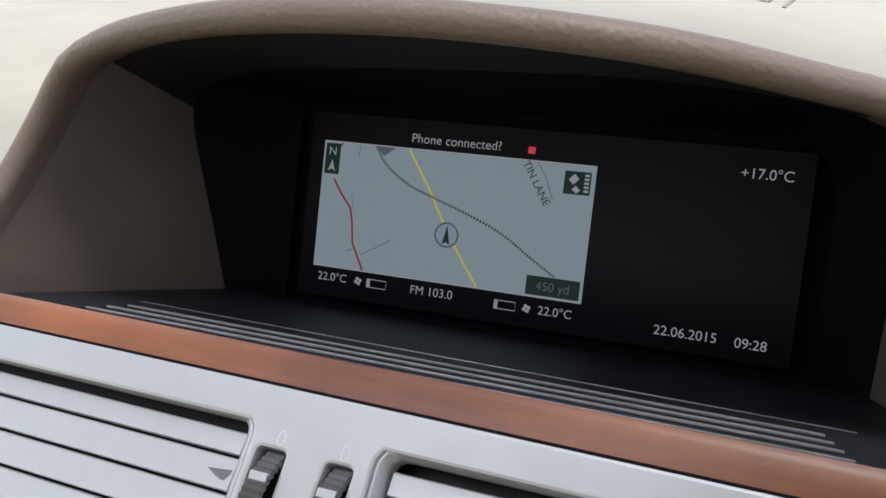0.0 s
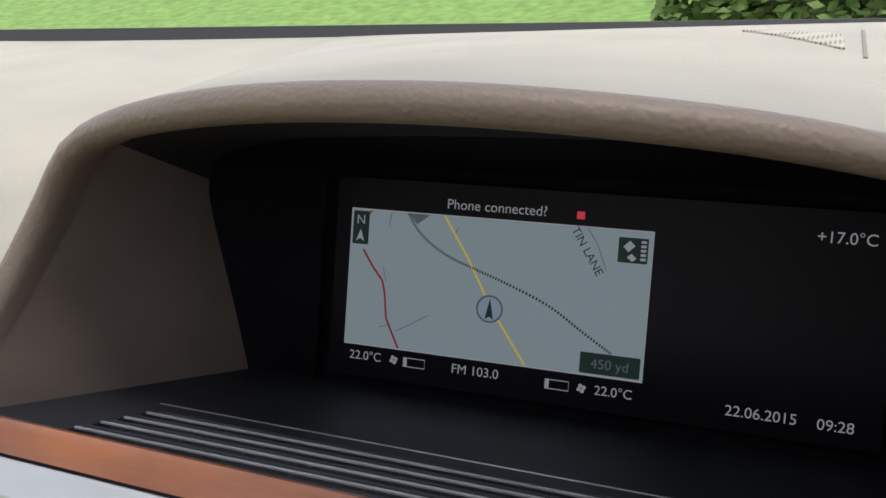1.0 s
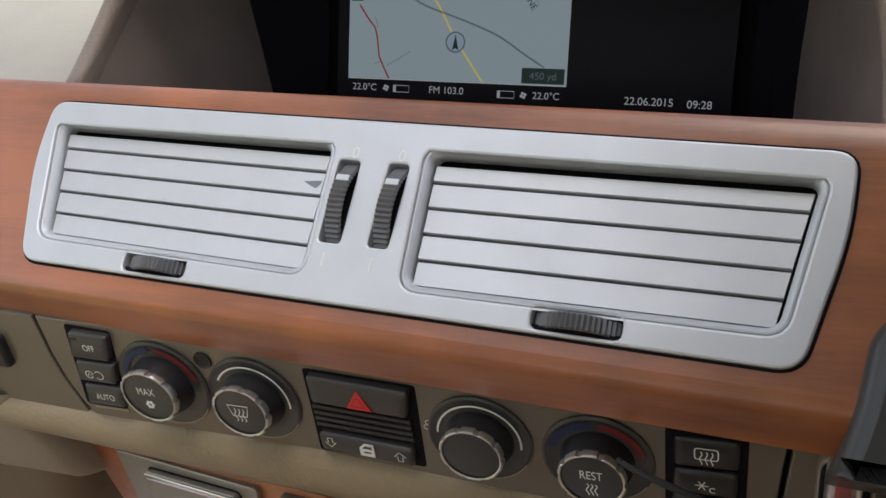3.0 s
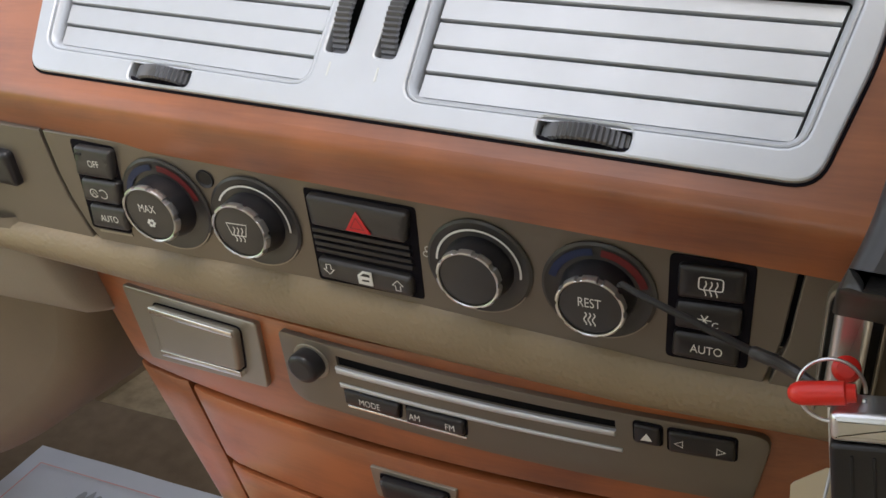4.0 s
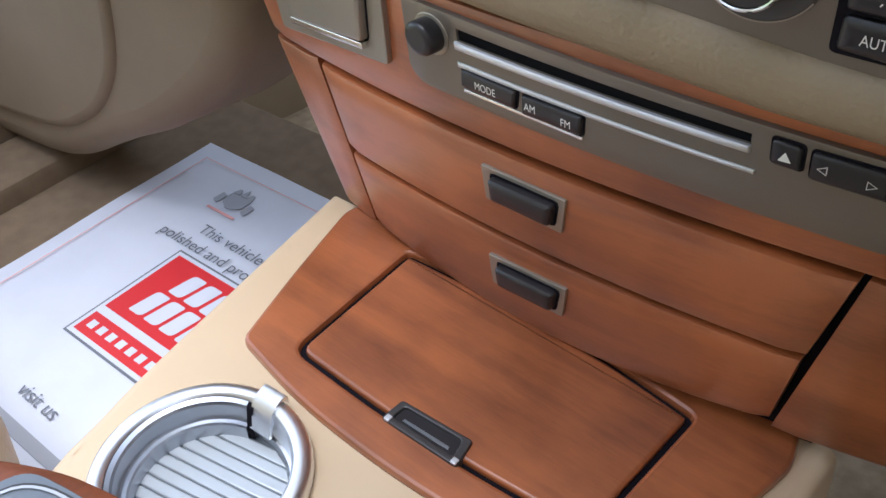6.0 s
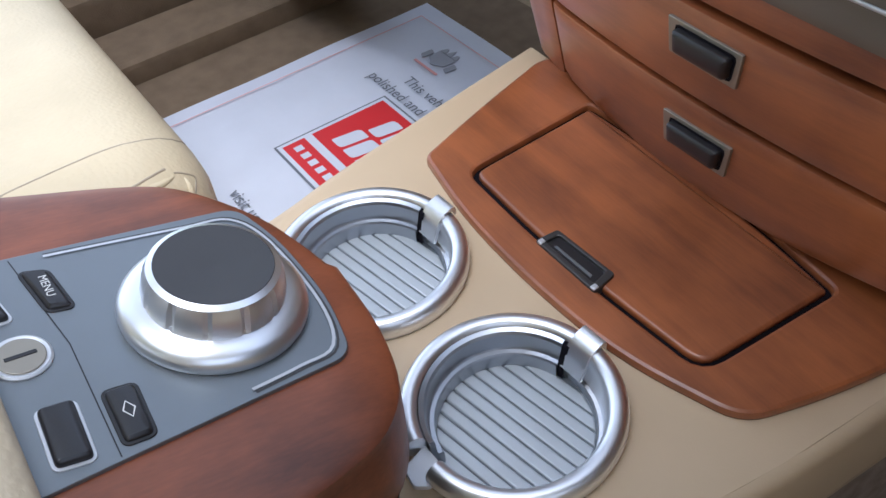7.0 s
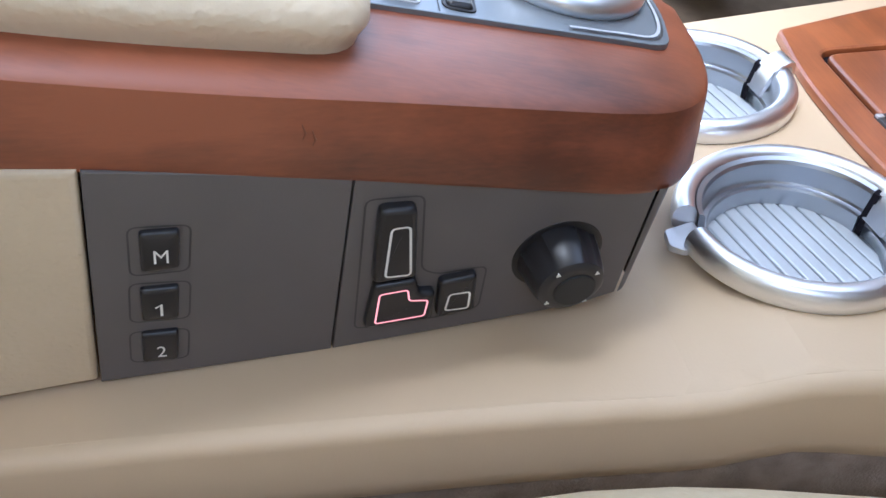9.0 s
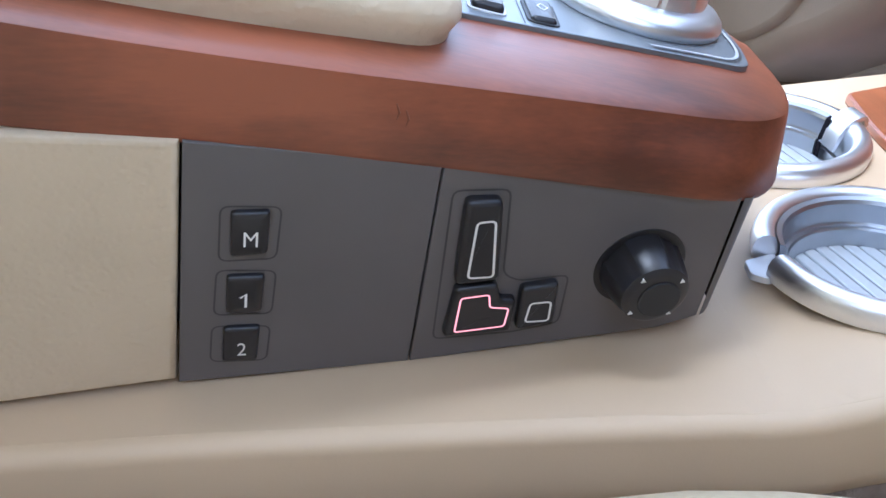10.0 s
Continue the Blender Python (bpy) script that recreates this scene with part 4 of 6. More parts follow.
def knob(cu, cv, r, kind, lean):
    """A dished dial, a ribbed black body and a cap in a toothed bright ring."""
    tilt = CLIMATE @ Matrix(((1, 0, 0, cu), (0, 1, lean, cv), (0, 0, 1, 0), (0, 0, 0, 1)))
    k = part("knob", lathe([(r, 0.3), (r, 1.0), (r - 1.2, 1.6), (r - 5, 0.8), (r * 0.68, 1.0)], 64), CHARCOAL, heater, "round dark knob with a bright toothed ring", frame_m=tilt)
    body = [(r * 0.66, 0.8), (r * 0.64, 4), (r * 0.57, 9), (r * 0.55, 10.5)]
    part("body", lathe(body, 48), BUTTON, k, frame_m=tilt)
    bm = lathe([(r * 0.55, 8.8), (r * 0.585, 9.2), (r * 0.605, 10.0), (r * 0.605, 11.8), (r * 0.59, 12.7), (r * 0.565, 12.9), (r * 0.54, 12.6)], 120, False)
    for v in bm.verts:
        a = math.atan2(v.co.y, v.co.x)
        if v.co.xy.length > r * 0.575 and math.cos(a * 10) > 0.55:
            v.co.x *= 0.945
            v.co.y *= 0.945
    part("ring", bm, RING_SILVER, k, "bright toothed ring", frame_m=tilt, smooth=25)
    part("cap", lathe([(r * 0.545, 11.4), (r * 0.535, 12.0), (r * 0.38, 12.4), (r * 0.1, 12.6)], 40), CHARCOAL, k, "charcoal cap", frame_m=tilt)
    if kind in ("fan", "vent"):
        part("scale", stroke(bmesh.new(), arc(0, 0, r * 0.80, 150 if kind == "vent" else 175, -8, 30), 0.9, z1=1.75), WHITE, k, "white scale arc", frame_m=tilt)
    else:
        part("scale", stroke(bmesh.new(), arc(0, 0, r * 0.82, 85, 15, 20), 3.0, z1=1.8), SCALE_RED, k, "red hot scale", frame_m=tilt)
        part("scale", stroke(bmesh.new(), arc(0, 0, r * 0.82, 165, 95, 20), 3.0, z1=1.8), BLUE, k, "blue cold scale", frame_m=tilt)
    part("lip", stroke(bmesh.new(), arc(0, 0, r - 0.4, -140, -30, 24), 0.55, z1=1.35), TITAN_LIGHT, k, frame_m=tilt)
    if kind == "max":
        lettering("MAX", tilt, 0, 3.2, 12.9, 5.8, WHITE, k, stretch=0.74)
        bm = bmesh.new()
        for i in range(6):
            a = i * math.pi / 3
            slab(bm, circle(1.5 * math.cos(a), -4 + 1.5 * math.sin(a), 0.75, 8), 12.5, 12.9, 0)
        part("symbol", bm, WHITE, k, frame_m=tilt)
    if kind == "rest":
        lettering("REST", tilt, 0, 2.6, 12.9, 6.0, WHITE, k, stretch=0.68)
        bm = bmesh.new()
        for u in (-1.6, 0, 1.6):
            stroke(bm, [(u + 0.5 * math.sin(i * 1.05), -1.6 - i * 0.72) for i in range(9)], 0.5, z1=12.9)
        part("symbol", bm, WHITE, k, frame_m=tilt)
    if kind == "vent":
        bm = stroke(bmesh.new(), [(-5, 4.2), (5, 4.2), (3.4, -1.6), (-3.4, -1.6)], 0.6, z1=12.9, closed=True)
        for u in (-2, 0, 2):
            stroke(bm, [(u + 0.5 * math.sin(i * 1.05), 2.6 - i * 0.8) for i in range(10)], 0.5, z1=12.9)
        part("symbol", bm, WHITE, k, frame_m=tilt)


knob(-98.8, 6.2, 23.6, "max", 0.16)
knob(-52.0, 4.0, 22.4, "vent", 0.2)
knob(50.5, -1.5, 21.8, "fan", 0.15)
knob(97.6, -3.9, 21.8, "rest", 0.05)
bm = bmesh.new()
for k in range(4):
    a = k * math.pi / 2 + 0.4
    stroke(bm, circle(29.6 + 1.9 * math.cos(a), 1.4 + 1.9 * math.sin(a), 1.2, 10), 0.35, z1=0.3, closed=True)
part("symbol", bm, WHITE, heater, frame_m=CLIMATE)
part("sensor", lathe([(4.4, 0.2), (4.2, 0.9), (3.6, 0.5), (3.2, 0.2)], 28), BLACK, heater, "small dark sensor", frame_m=CLIMATE @ Matrix.Translation((-73.2, 22.6, 0)))

HZ = [(-24, 24.8), (-25.8, -21.3), (24, -22.9), (26, 22)]
part("button_well", solid(rounded(HZ, 1.5, 2), -0.5, 0.35, 0.2), BLACK_DEEP, heater, frame_m=CLIMATE)
hb = button(heater, CLIMATE, [(-21.2, 23.6), (-21.4, 9.3), (21.2, 6.6), (24, 20.8)], 4.6, CHARCOAL, name="hazard_button", label="dark hazard button with a red triangle")
part("triangle", solid([(-4.2, 10.2), (7, 9.6), (1.6, 19.4)], 4.2, 5.2, 0), RED, hb, "red warning triangle", frame_m=CLIMATE)
part("triangle_line", stroke(bmesh.new(), [(-1.6, 11.8), (4.4, 11.4), (1.5, 16.8)], 0.45, z0=5, z1=5.35, closed=True), BUTTON, hb, "dark inner triangle line", frame_m=CLIMATE)
for k in range(4):
    part("rib", solid([(-22.6, 6.9 - 3.3 * k), (-22.7, 4.9 - 3.3 * k), (21.8, 2.6 - 3.3 * k), (21.9, 4.6 - 3.3 * k)], -0.5, 2.4, 0.5, 2), BUTTON, heater, frame_m=CLIMATE)
lb = button(heater, CLIMATE, [(-22.4, -7.5), (-22.6, -17.4), (20.4, -20.6), (21.2, -10.4)], 4.4, CHARCOAL, name="lock_button")
bm = bmesh.new()
for u, w, s in ((-16.6, -11.4, -1), (15.2, -14.3, 1)):
    stroke(bm, [(u, w + s * 2.6), (u + 2.5, w), (u + 1.1, w), (u + 1.1, w - s * 2.4), (u - 1.1, w - s * 2.4), (u - 1.1, w), (u - 2.5, w)], 0.45, z1=4.9, closed=True)
slab(bm, [(-3.2, -16.4), (-3.2, -12.2), (-0.7, -9.9), (3.4, -10.1), (3.4, -16.8)], 4.3, 4.9, 0)
part("symbol", bm, WHITE, lb, frame_m=CLIMATE)
part("symbol", solid([(-1.9, -12.2), (-0.3, -10.8), (2.6, -11), (2.6, -12.4)], 4.5, 5.0, 0), BUTTON, lb, frame_m=CLIMATE)
part("symbol", solid(rect(-1.4, -14.8, 2, -14.0), 4.5, 5.0, 0), BUTTON, lb, frame_m=CLIMATE)
part("button_well", solid(rounded([(123.2, 17.4), (122.6, -29.5), (151.8, -29.2), (152.2, 17)], 2.5, 3), -0.5, 0.6, 0.3), BLACK_DEEP, heater, frame_m=CLIMATE)
AU = [[(126.6, 14.7), (126.4, 0.4), (149.3, 1.2), (149.5, 15.2)], [(126.2, -1.4), (125.7, -13.3), (148.8, -13.3), (149, -0.8)], [(125.6, -15.1), (125.1, -26.9), (148.7, -27.6), (148.9, -15.3)]]
for i, q in enumerate(AU):
    b1 = button(heater, CLIMATE, q, 3.4)
    cu, cv = sum(p[0] for p in q) / 4, sum(p[1] for p in q) / 4
    bm = bmesh.new()
    if i == 0:
        stroke(bm, rounded(rect(cu - 4.1, cv - 1.8, cu + 4.1, cv + 3.4), 1, 2), 0.5, z1=3.6, closed=True)
        for u in (-1.9, 0, 1.9):
            stroke(bm, [(cu + u + 0.4 * math.sin(j * 1.05), cv + 2 - j * 0.8) for j in range(9)], 0.45, z1=3.6)
    elif i == 1:
        for a in range(6):
            t = a * math.pi / 3
            stroke(bm, [(cu - 1, cv), (cu - 1 + 2.4 * math.cos(t), cv + 2.4 * math.sin(t))], 0.45, z1=3.6)
        stroke(bm, arc(cu + 3, cv - 1.8, 1.2, 50, 310, 10), 0.4, z1=3.6)
    else:
        bm.free()
        lettering("AUTO", CLIMATE, cu + 0.6, cv, 3.6, 5.4, WHITE, b1, stretch=0.76)
        continue
    part("symbol", bm, WHITE, b1, frame_m=CLIMATE)
fb = button(heater, CLIMATE, [(-222, 27), (-226, 9), (-186.6, 5.4), (-185.6, 24.4)], 5, BUTTON, 2, 3)
settle(heater)


# ---- lower stack: fascia, drawers ----
def stack_y(x, z):
    return 290 + (778 - z) * 0.2 + 13 * (x / 150) ** 2


def bent(bm):
    """From (x, z, out) on the flat to the bowed front of the stack."""
    for v in bm.verts:
        x, z, h = v.co
        v.co = (x, stack_y(x, z) - h, z)
    return bm


def bent_panel(top, bottom, h0, h1, soft, n=24, sag=0.0):
    """A bowed board between two edges, each from its left to its right end (x, z)."""
    rows = []
    for i in range(n + 1):
        t = i / n
        a, c = Vector(bottom[0]).lerp(Vector(bottom[1]), t), Vector(top[0]).lerp(Vector(top[1]), t)
        a.y -= sag * (1 - (2 * t - 1) ** 2)
        side = min(1, min(t, 1 - t) * n)
        hh = h1 - (soft * 0.7 if i in (0, n) else 0)
        hgt = (c - a).length
        prof = [(0, h0), (0, hh - soft), (soft * 0.3 / hgt, hh - soft * 0.3), (soft / hgt, hh)] + [(w, hh) for w in (0.25, 0.5, 0.75)] + [(1 - soft / hgt, hh), (1 - soft * 0.3 / hgt, hh - soft * 0.3), (1, hh - soft), (1, h0)]
        rows.append([(a.x + (c.x - a.x) * w, a.y + (c.y - a.y) * w, h) for w, h in prof])
    bm = loft(rows)
    for end in (rows[0], rows[-1]):
        bm.faces.new([bm.verts.new(p) for p in end])
    bmesh.ops.remove_doubles(bm, verts=bm.verts, dist=0.01)
    return bent(bm)


def flat_on_stack(bm, cx, cz):
    """A flat plate laid on the bowed front, square to it at (cx, cz)."""
    y0, s = stack_y(cx, cz), 2 * 13 * cx / 150 ** 2
    for v in bm.verts:
        x, z, h = v.co
        v.co = (x, y0 + s * (x - cx) - 0.2 * (z - cz) - h, z)
    return bm


fascia = thing("stack_fascia", "bowed cherry wood fascia above two drawers", "fascia", (0, 300, 700))
part("board", bent_panel([(-199, 778), (216, 771)], [(-179.5, 712.5), (206, 709)], -10, 0, 2.5, 32), WOOD, fascia, "bowed cherry veneer board", frame_m=WORLD)
part("side_strip", bent_panel([(-181, 709.5), (-141, 709.6)], [(-148, 610), (-120, 606)], -10, -1, 2, 6), WOOD, fascia, frame_m=WORLD)
part("side_strip", bent_panel([(146.5, 706.5), (205, 705.5)], [(124, 602), (190, 606)], -10, -1, 2, 6), WOOD, fascia, frame_m=WORLD)
part("backing", bent_panel([(-170, 716), (160, 712)], [(-140, 590), (140, 590)], -14, -9.5, 1, 20), BLACK_DEEP, fascia, frame_m=WORLD)
settle(fascia)


def drawer(top, bottom, hq, sag, label):
    d = thing("drawer", label, "drawer", (0, 310, bottom[0][1]), group="drawers in the stack")
    part("front", bent_panel(top, bottom, -9, 1.5, 2.6, 28, sag), WOOD, d, "bowed cherry veneer front", frame_m=WORLD)
    cx, cz = sum(p[0] for p in hq) / 4, sum(p[1] for p in hq) / 4
    h = part("catch_plate", flat_on_stack(solid(rounded(hq, 1.2, 2), -1, 3.0, 0.5), cx, cz), TITAN_LIGHT, d, "grey metal catch plate", frame_m=WORLD)
    q = [(cx + (x - cx) * 0.76 + 0.8, cz + (z - cz) * 0.62) for x, z in hq]
    part("pull", flat_on_stack(crowned(q, 2, 8.5, 1.8, 0.8, 2.4), cx, cz), BUTTON, h, "black pull catch", frame_m=WORLD)
    part("recess", flat_on_stack(solid(offset_ring(rounded(q, 1.5, 2), -1.4), 2.6, 3.2, 0), cx, cz), BLACK_DEEP, h, frame_m=WORLD)
    return settle(d)


drawer([(-134.5, 709.5), (143.5, 705.5)], [(-125.5, 660), (132, 657.5)], [(-19, 698.6), (-18.2, 678.6), (24, 677.4), (27, 697.6)], 1, "cherry wood drawer front with a black pull catch")
drawer([(-124.5, 656.6), (130.5, 654)], [(-115.5, 611.5), (123, 609.5)], [(-21.4, 641.6), (-20.8, 621.6), (21.6, 621.6), (25, 642.4)], 11, "lower cherry wood drawer front with a black pull catch")

ash = thing("ashtray", "flush metal-fronted ashtray set in the wood fascia", "ashtray", (-112, 300, 732))
COQ = [(-160, 771), (-158, 723.5), (-70.6, 732), (-65.8, 772.4)]
part("surround", flat_on_stack(solid(rounded(COQ, 2.5, 3), -4, 2.2, 0.8), -112, 751), TITAN_LIGHT, ash, "brushed titanium surround", frame_m=WORLD)
q = [(-138, 765), (-141, 735.6), (-82.4, 741), (-77.6, 766.6)]
lid = part("lid", flat_on_stack(crowned(q, 1, 7.4, 2.2, 0.3, 3.2), -112, 751), TITAN_LIGHT, ash, "raised metal lid", frame_m=WORLD)
# highlight along the lid's upper metal edge, added as a bright strip
part("edge", flat_on_stack(solid([(-136.6, 765.4), (-136.8, 761.4), (-79, 763.2), (-79, 766.6)], 5.6, 7.9, 0.7), -112, 751), BRIGHT, lid, "bright strip for the highlight on the upper edge", frame_m=WORLD)
part("shadow_gap", flat_on_stack(solid(offset_ring(rounded(q, 3, 4), -1.0), 1.5, 2.45, 0), -112, 751), BLACK_DEEP, ash, frame_m=WORLD)
# lower edge line, its highlight likewise made of bright metal
part("lower_lip", flat_on_stack(solid([(-141.5, 735.8), (-141.6, 732.4), (-83, 737.4), (-83, 740.6)], 1.5, 6.4, 0.4), -112, 751), BRIGHT, ash, "lower lip with its highlight put in as bright metal", frame_m=WORLD)
settle(ash)

radio = thing("radio", "titanium-coloured radio with a disc slot and small buttons", "radio", (50, 295, 724))
RQ = [(-53.4, 772), (-55, 737), (-48, 731), (153.4, 723.4), (159.6, 760.6)]


def on_radio(bm):
    return bent(bm)


slotq = [(-23, 764.8), (-23, 759.6), (101, 754.6), (101, 758.6)]
part("faceplate", on_radio(holed(fine(rounded(RQ, [3, 8, 8, 5, 8], 4)), [fine(slotq)], -4, 3.4, 0.8, 9)), TITAN, radio, "titanium faceplate", frame_m=WORLD)
part("slot_well", on_radio(solid(fine([(-26, 768), (-26, 757), (104, 752), (104, 763)]), -12, -8, 0, 3, 9)), BLACK, radio, frame_m=WORLD)
# black filling just below the face, in place of the slot's inner shade
part("slot", on_radio(solid(fine([(-22.8, 764.6), (-22.8, 759.8), (100.8, 754.8), (100.8, 758.4)]), -6, 2.2, 0, 3, 9)), SLOT_SHADE, radio, "black insert for the shade in the disc slot", frame_m=WORLD)
part("slot_lip", on_radio(solid(fine([(-24, 759.4), (-24, 755.8), (101.5, 751.2), (101.5, 754.4)]), 2, 5.4, 1.4, 3, 9)), SILVER, radio, "raised lip under the disc slot", frame_m=WORLD)
part("slot_lip", on_radio(solid(fine([(-24, 750), (-24, 747.4), (104, 742.6), (104, 744.6)]), 2, 4.4, 0.9, 3, 9)), SILVER, radio, frame_m=WORLD)


def radio_button(q):
    b1 = part("button", on_radio(crowned(q, 2, 6.0, 1.0, 0.4, 1.6)), BUTTON, radio, frame_m=WORLD)
    part("button_rim", on_radio(solid(offset_ring(rounded(q, 1.2, 3), -0.9), 2, 3.7, 0.2)), BLACK_DEEP, b1, frame_m=WORLD)
    return b1


def bend_words(vertices):
    for v in vertices:
        x, z, h = v.co
        v.co = (x, stack_y(x, z) - h, z)


b1 = radio_button([(-21.6, 747.4), (-22.4, 739), (5.2, 737.6), (6.6, 746)])
lettering("MODE", WORLD, -8.4, 742.4, 6.3, 5.2, WHITE, b1, turn=-2, stretch=0.74, warp=bend_words)
b1 = radio_button([(9.6, 745.6), (8.8, 736.6), (36.6, 736), (37.2, 744.8)])
lettering("AM", WORLD, 14, 741.2, 6.3, 5.2, WHITE, b1, turn=-2, stretch=0.74, warp=bend_words)
lettering("FM", WORLD, 30.6, 739.8, 6.3, 5.2, WHITE, b1, turn=-2, stretch=0.74, warp=bend_words)
part("trim_line", on_radio(solid([(-22, 737.6), (-22, 736), (36.8, 733.4), (36.8, 735)], 3, 4.4, 0.4)), BRIGHT, radio, frame_m=WORLD)
b1 = radio_button([(108.8, 760.2), (109, 750.4), (118.8, 749.8), (118.7, 759.4)])
part("symbol", on_radio(solid([(111.6, 752.8), (116, 752.8), (113.8, 756.6)], 6, 6.2, 0)), WHITE, b1, frame_m=WORLD)
b1 = radio_button([(121.8, 759), (122, 748.2), (146.4, 747), (146.2, 758)])
bm = stroke(bmesh.new(), [(127.4, 752), (127.4, 755.2), (124.4, 753.6)], 0.5, z1=6.25, closed=True)
stroke(bm, [(140, 750.6), (140, 753.8), (143, 752.2)], 0.5, z1=6.25, closed=True)
part("symbol", on_radio(bm), WHITE, b1, frame_m=WORLD)
kn = part("knob", on_radio(solid(circle(-37.4, 758.6, 7.8, 36), 2, 13, 2.8, 4)), BUTTON, radio, "round black volume knob", frame_m=WORLD)
part("knob_seat", on_radio(solid(circle(-37.4, 758.6, 9.6, 36), 2, 4.0, 0.5)), TITAN_LIGHT, radio, frame_m=WORLD)
settle(radio)

# ---- centre console ----
console = thing("centre_console", "cream soft-touch centre console with a fold along its side", "console", (0, 0, 560))
EDGE_R = [(150, 150), (147, 105), (141, 37), (129, -39), (122, -97), (118, -160), (116, -220), (114, -300), (112, -420), (112, -560)]
EDGE_L = [(-158, 150), (-150, 90), (-141, 26), (-134, -20), (-127, -54), (-122, -100), (-118, -160), (-116, -220), (-114, -300), (-112, -420), (-112, -560)]
deck = EDGE_L[::-1] + EDGE_R
CUPS = [(-64.6, -37), (50.8, -36)]
def dip(bm):
    """The deck sinks a little behind the cups, beside the armrest."""
    for v in bm.verts:
        a = max(0.0, min(1.0, (-60 - v.co.y) / 45))
        c = max(0.0, min(1.0, (-110 - v.co.y) / 200))
        v.co.z -= 9.5 * a * a * (3 - 2 * a) - 5 * c
    return bm


part("deck", dip(holed(fine(deck, 12), [circle(u, v, 45, 48) for u, v in CUPS], -6, 0, 0.2, 8)), CREAM_HARD, console, "cream deck", frame_m=CONSOLE)
def taller(v):
    return 0.14 * min(110, max(0, v + 70))


for edge, s in ((EDGE_R, 1), (EDGE_L, -1)):
    rows = []
    for p in smooth_path([Vector((*q, 0)) for q in edge], 4):
        rows.append([(p.x - s * 0.2, p.y, -0.05)] + [(p.x + s * (r * math.sin(a) * 1.0), p.y, -r + r * math.cos(a) - 0.05) for r, a in ((6.5, 0.3), (6.5, 0.6), (6.5, 0.9), (6.5, 1.2), (6.5, 1.5))] + [(p.x + s * 7.6, p.y, -16), (p.x + s * 9, p.y, -25 - taller(p.y)), (p.x + s * 8.6, p.y, -32 - taller(p.y)), (p.x + s * 5.5, p.y, -35 - taller(p.y))])
    part("skirt", dip(loft(rows)), CREAM_HARD, console, "cream side skirt", frame_m=CONSOLE, smooth=60)
    rows = [[(p.x + s * dx, p.y, h) for dx, h in ((5.5, -28), (6, -60), (9, -130), (16, -330))] for p in smooth_path([Vector((*q, 0)) for q in edge], 4)]
    part("carpet_side", dip(loft(rows)), CARPET_GREY if s > 0 else CARPET, console, "carpeted tunnel side", frame_m=CONSOLE, smooth=60)
part("rear_block", box(bmesh.new(), -118, -420, 300, 118, -330, 690, 12), CREAM_HARD, console, frame_m=WORLD)
TR = [(-113, 31), (-60, 20), (0, 16.6), (60, 19.5), (118, 37.4), (132, 78), (143, 128), (138, 150), (-138, 150), (-141, 138), (-128, 84)]
LID = [(-86, 41.5), (-30, 38.5), (0, 38), (30, 38.5), (90, 42), (97, 126), (50, 133), (0, 136), (-50, 135.5), (-87, 134)]
part("tray_base", solid(rounded(TR, [5, 40, 40, 40, 13, 20, 5, 5, 5, 5, 20], 5), 0.2, 0.8, 0.2), BLACK_DEEP, console, frame_m=CONSOLE)
ring = holed(rounded(TR, [5, 40, 40, 40, 13, 20, 5, 5, 5, 5, 20], 5), [rounded(LID, [10, 20, 20, 20, 13, 5, 20, 20, 20, 5], 4)], 0.4, 5, 2.2)
part("tray_surround", ring, WOOD, console, "cherry veneer tray surround", frame_m=CONSOLE)
settle(console)
tray = thing("tray_lid", "cherry wood ashtray lid with a black finger catch", "lid", (5, 285, 598))
lid_in = offset_ring(rounded(LID, [10, 20, 20, 20, 13, 5, 20, 20, 20, 5], 4), 3.2)
part("board", solid(lid_in, 1.2, 4.6, 2.0, 4), WOOD, tray, "cherry veneer board", frame_m=CONSOLE)
cl = part("catch", holed(rounded([(-19.8, 35.8), (25.6, 35.6), (23.2, 51.6), (-18.4, 50)], 2, 3), [rounded([(-15.6, 39.2), (21, 39.2), (18.9, 48.8), (-14.8, 47.6)], 2, 3)], 1, 6.6, 0.8), CHARCOAL, tray, "black finger catch", frame_m=CONSOLE)
part("scoop", solid(rounded([(-16, 38.8), (21.4, 38.8), (19.3, 49.2), (-15.2, 48)], 2, 3), 1, 4.85, 0), BUTTON, cl, frame_m=CONSOLE)
part("bright_line", solid([(-11, 41), (16.4, 41.2), (15.8, 43), (-10.6, 42.6)], 4.8, 5.3, 0.2), GREY_PLATE, cl, frame_m=CONSOLE)
for u in (-18.4, 21.6):
    part("hinge_tab", box(bmesh.new(), u, 35.8, 3, u + 3.2, 39.4, 7.2, 0.6), SILVER, tray, "small bright hinge tab", frame_m=CONSOLE)
settle(tray)


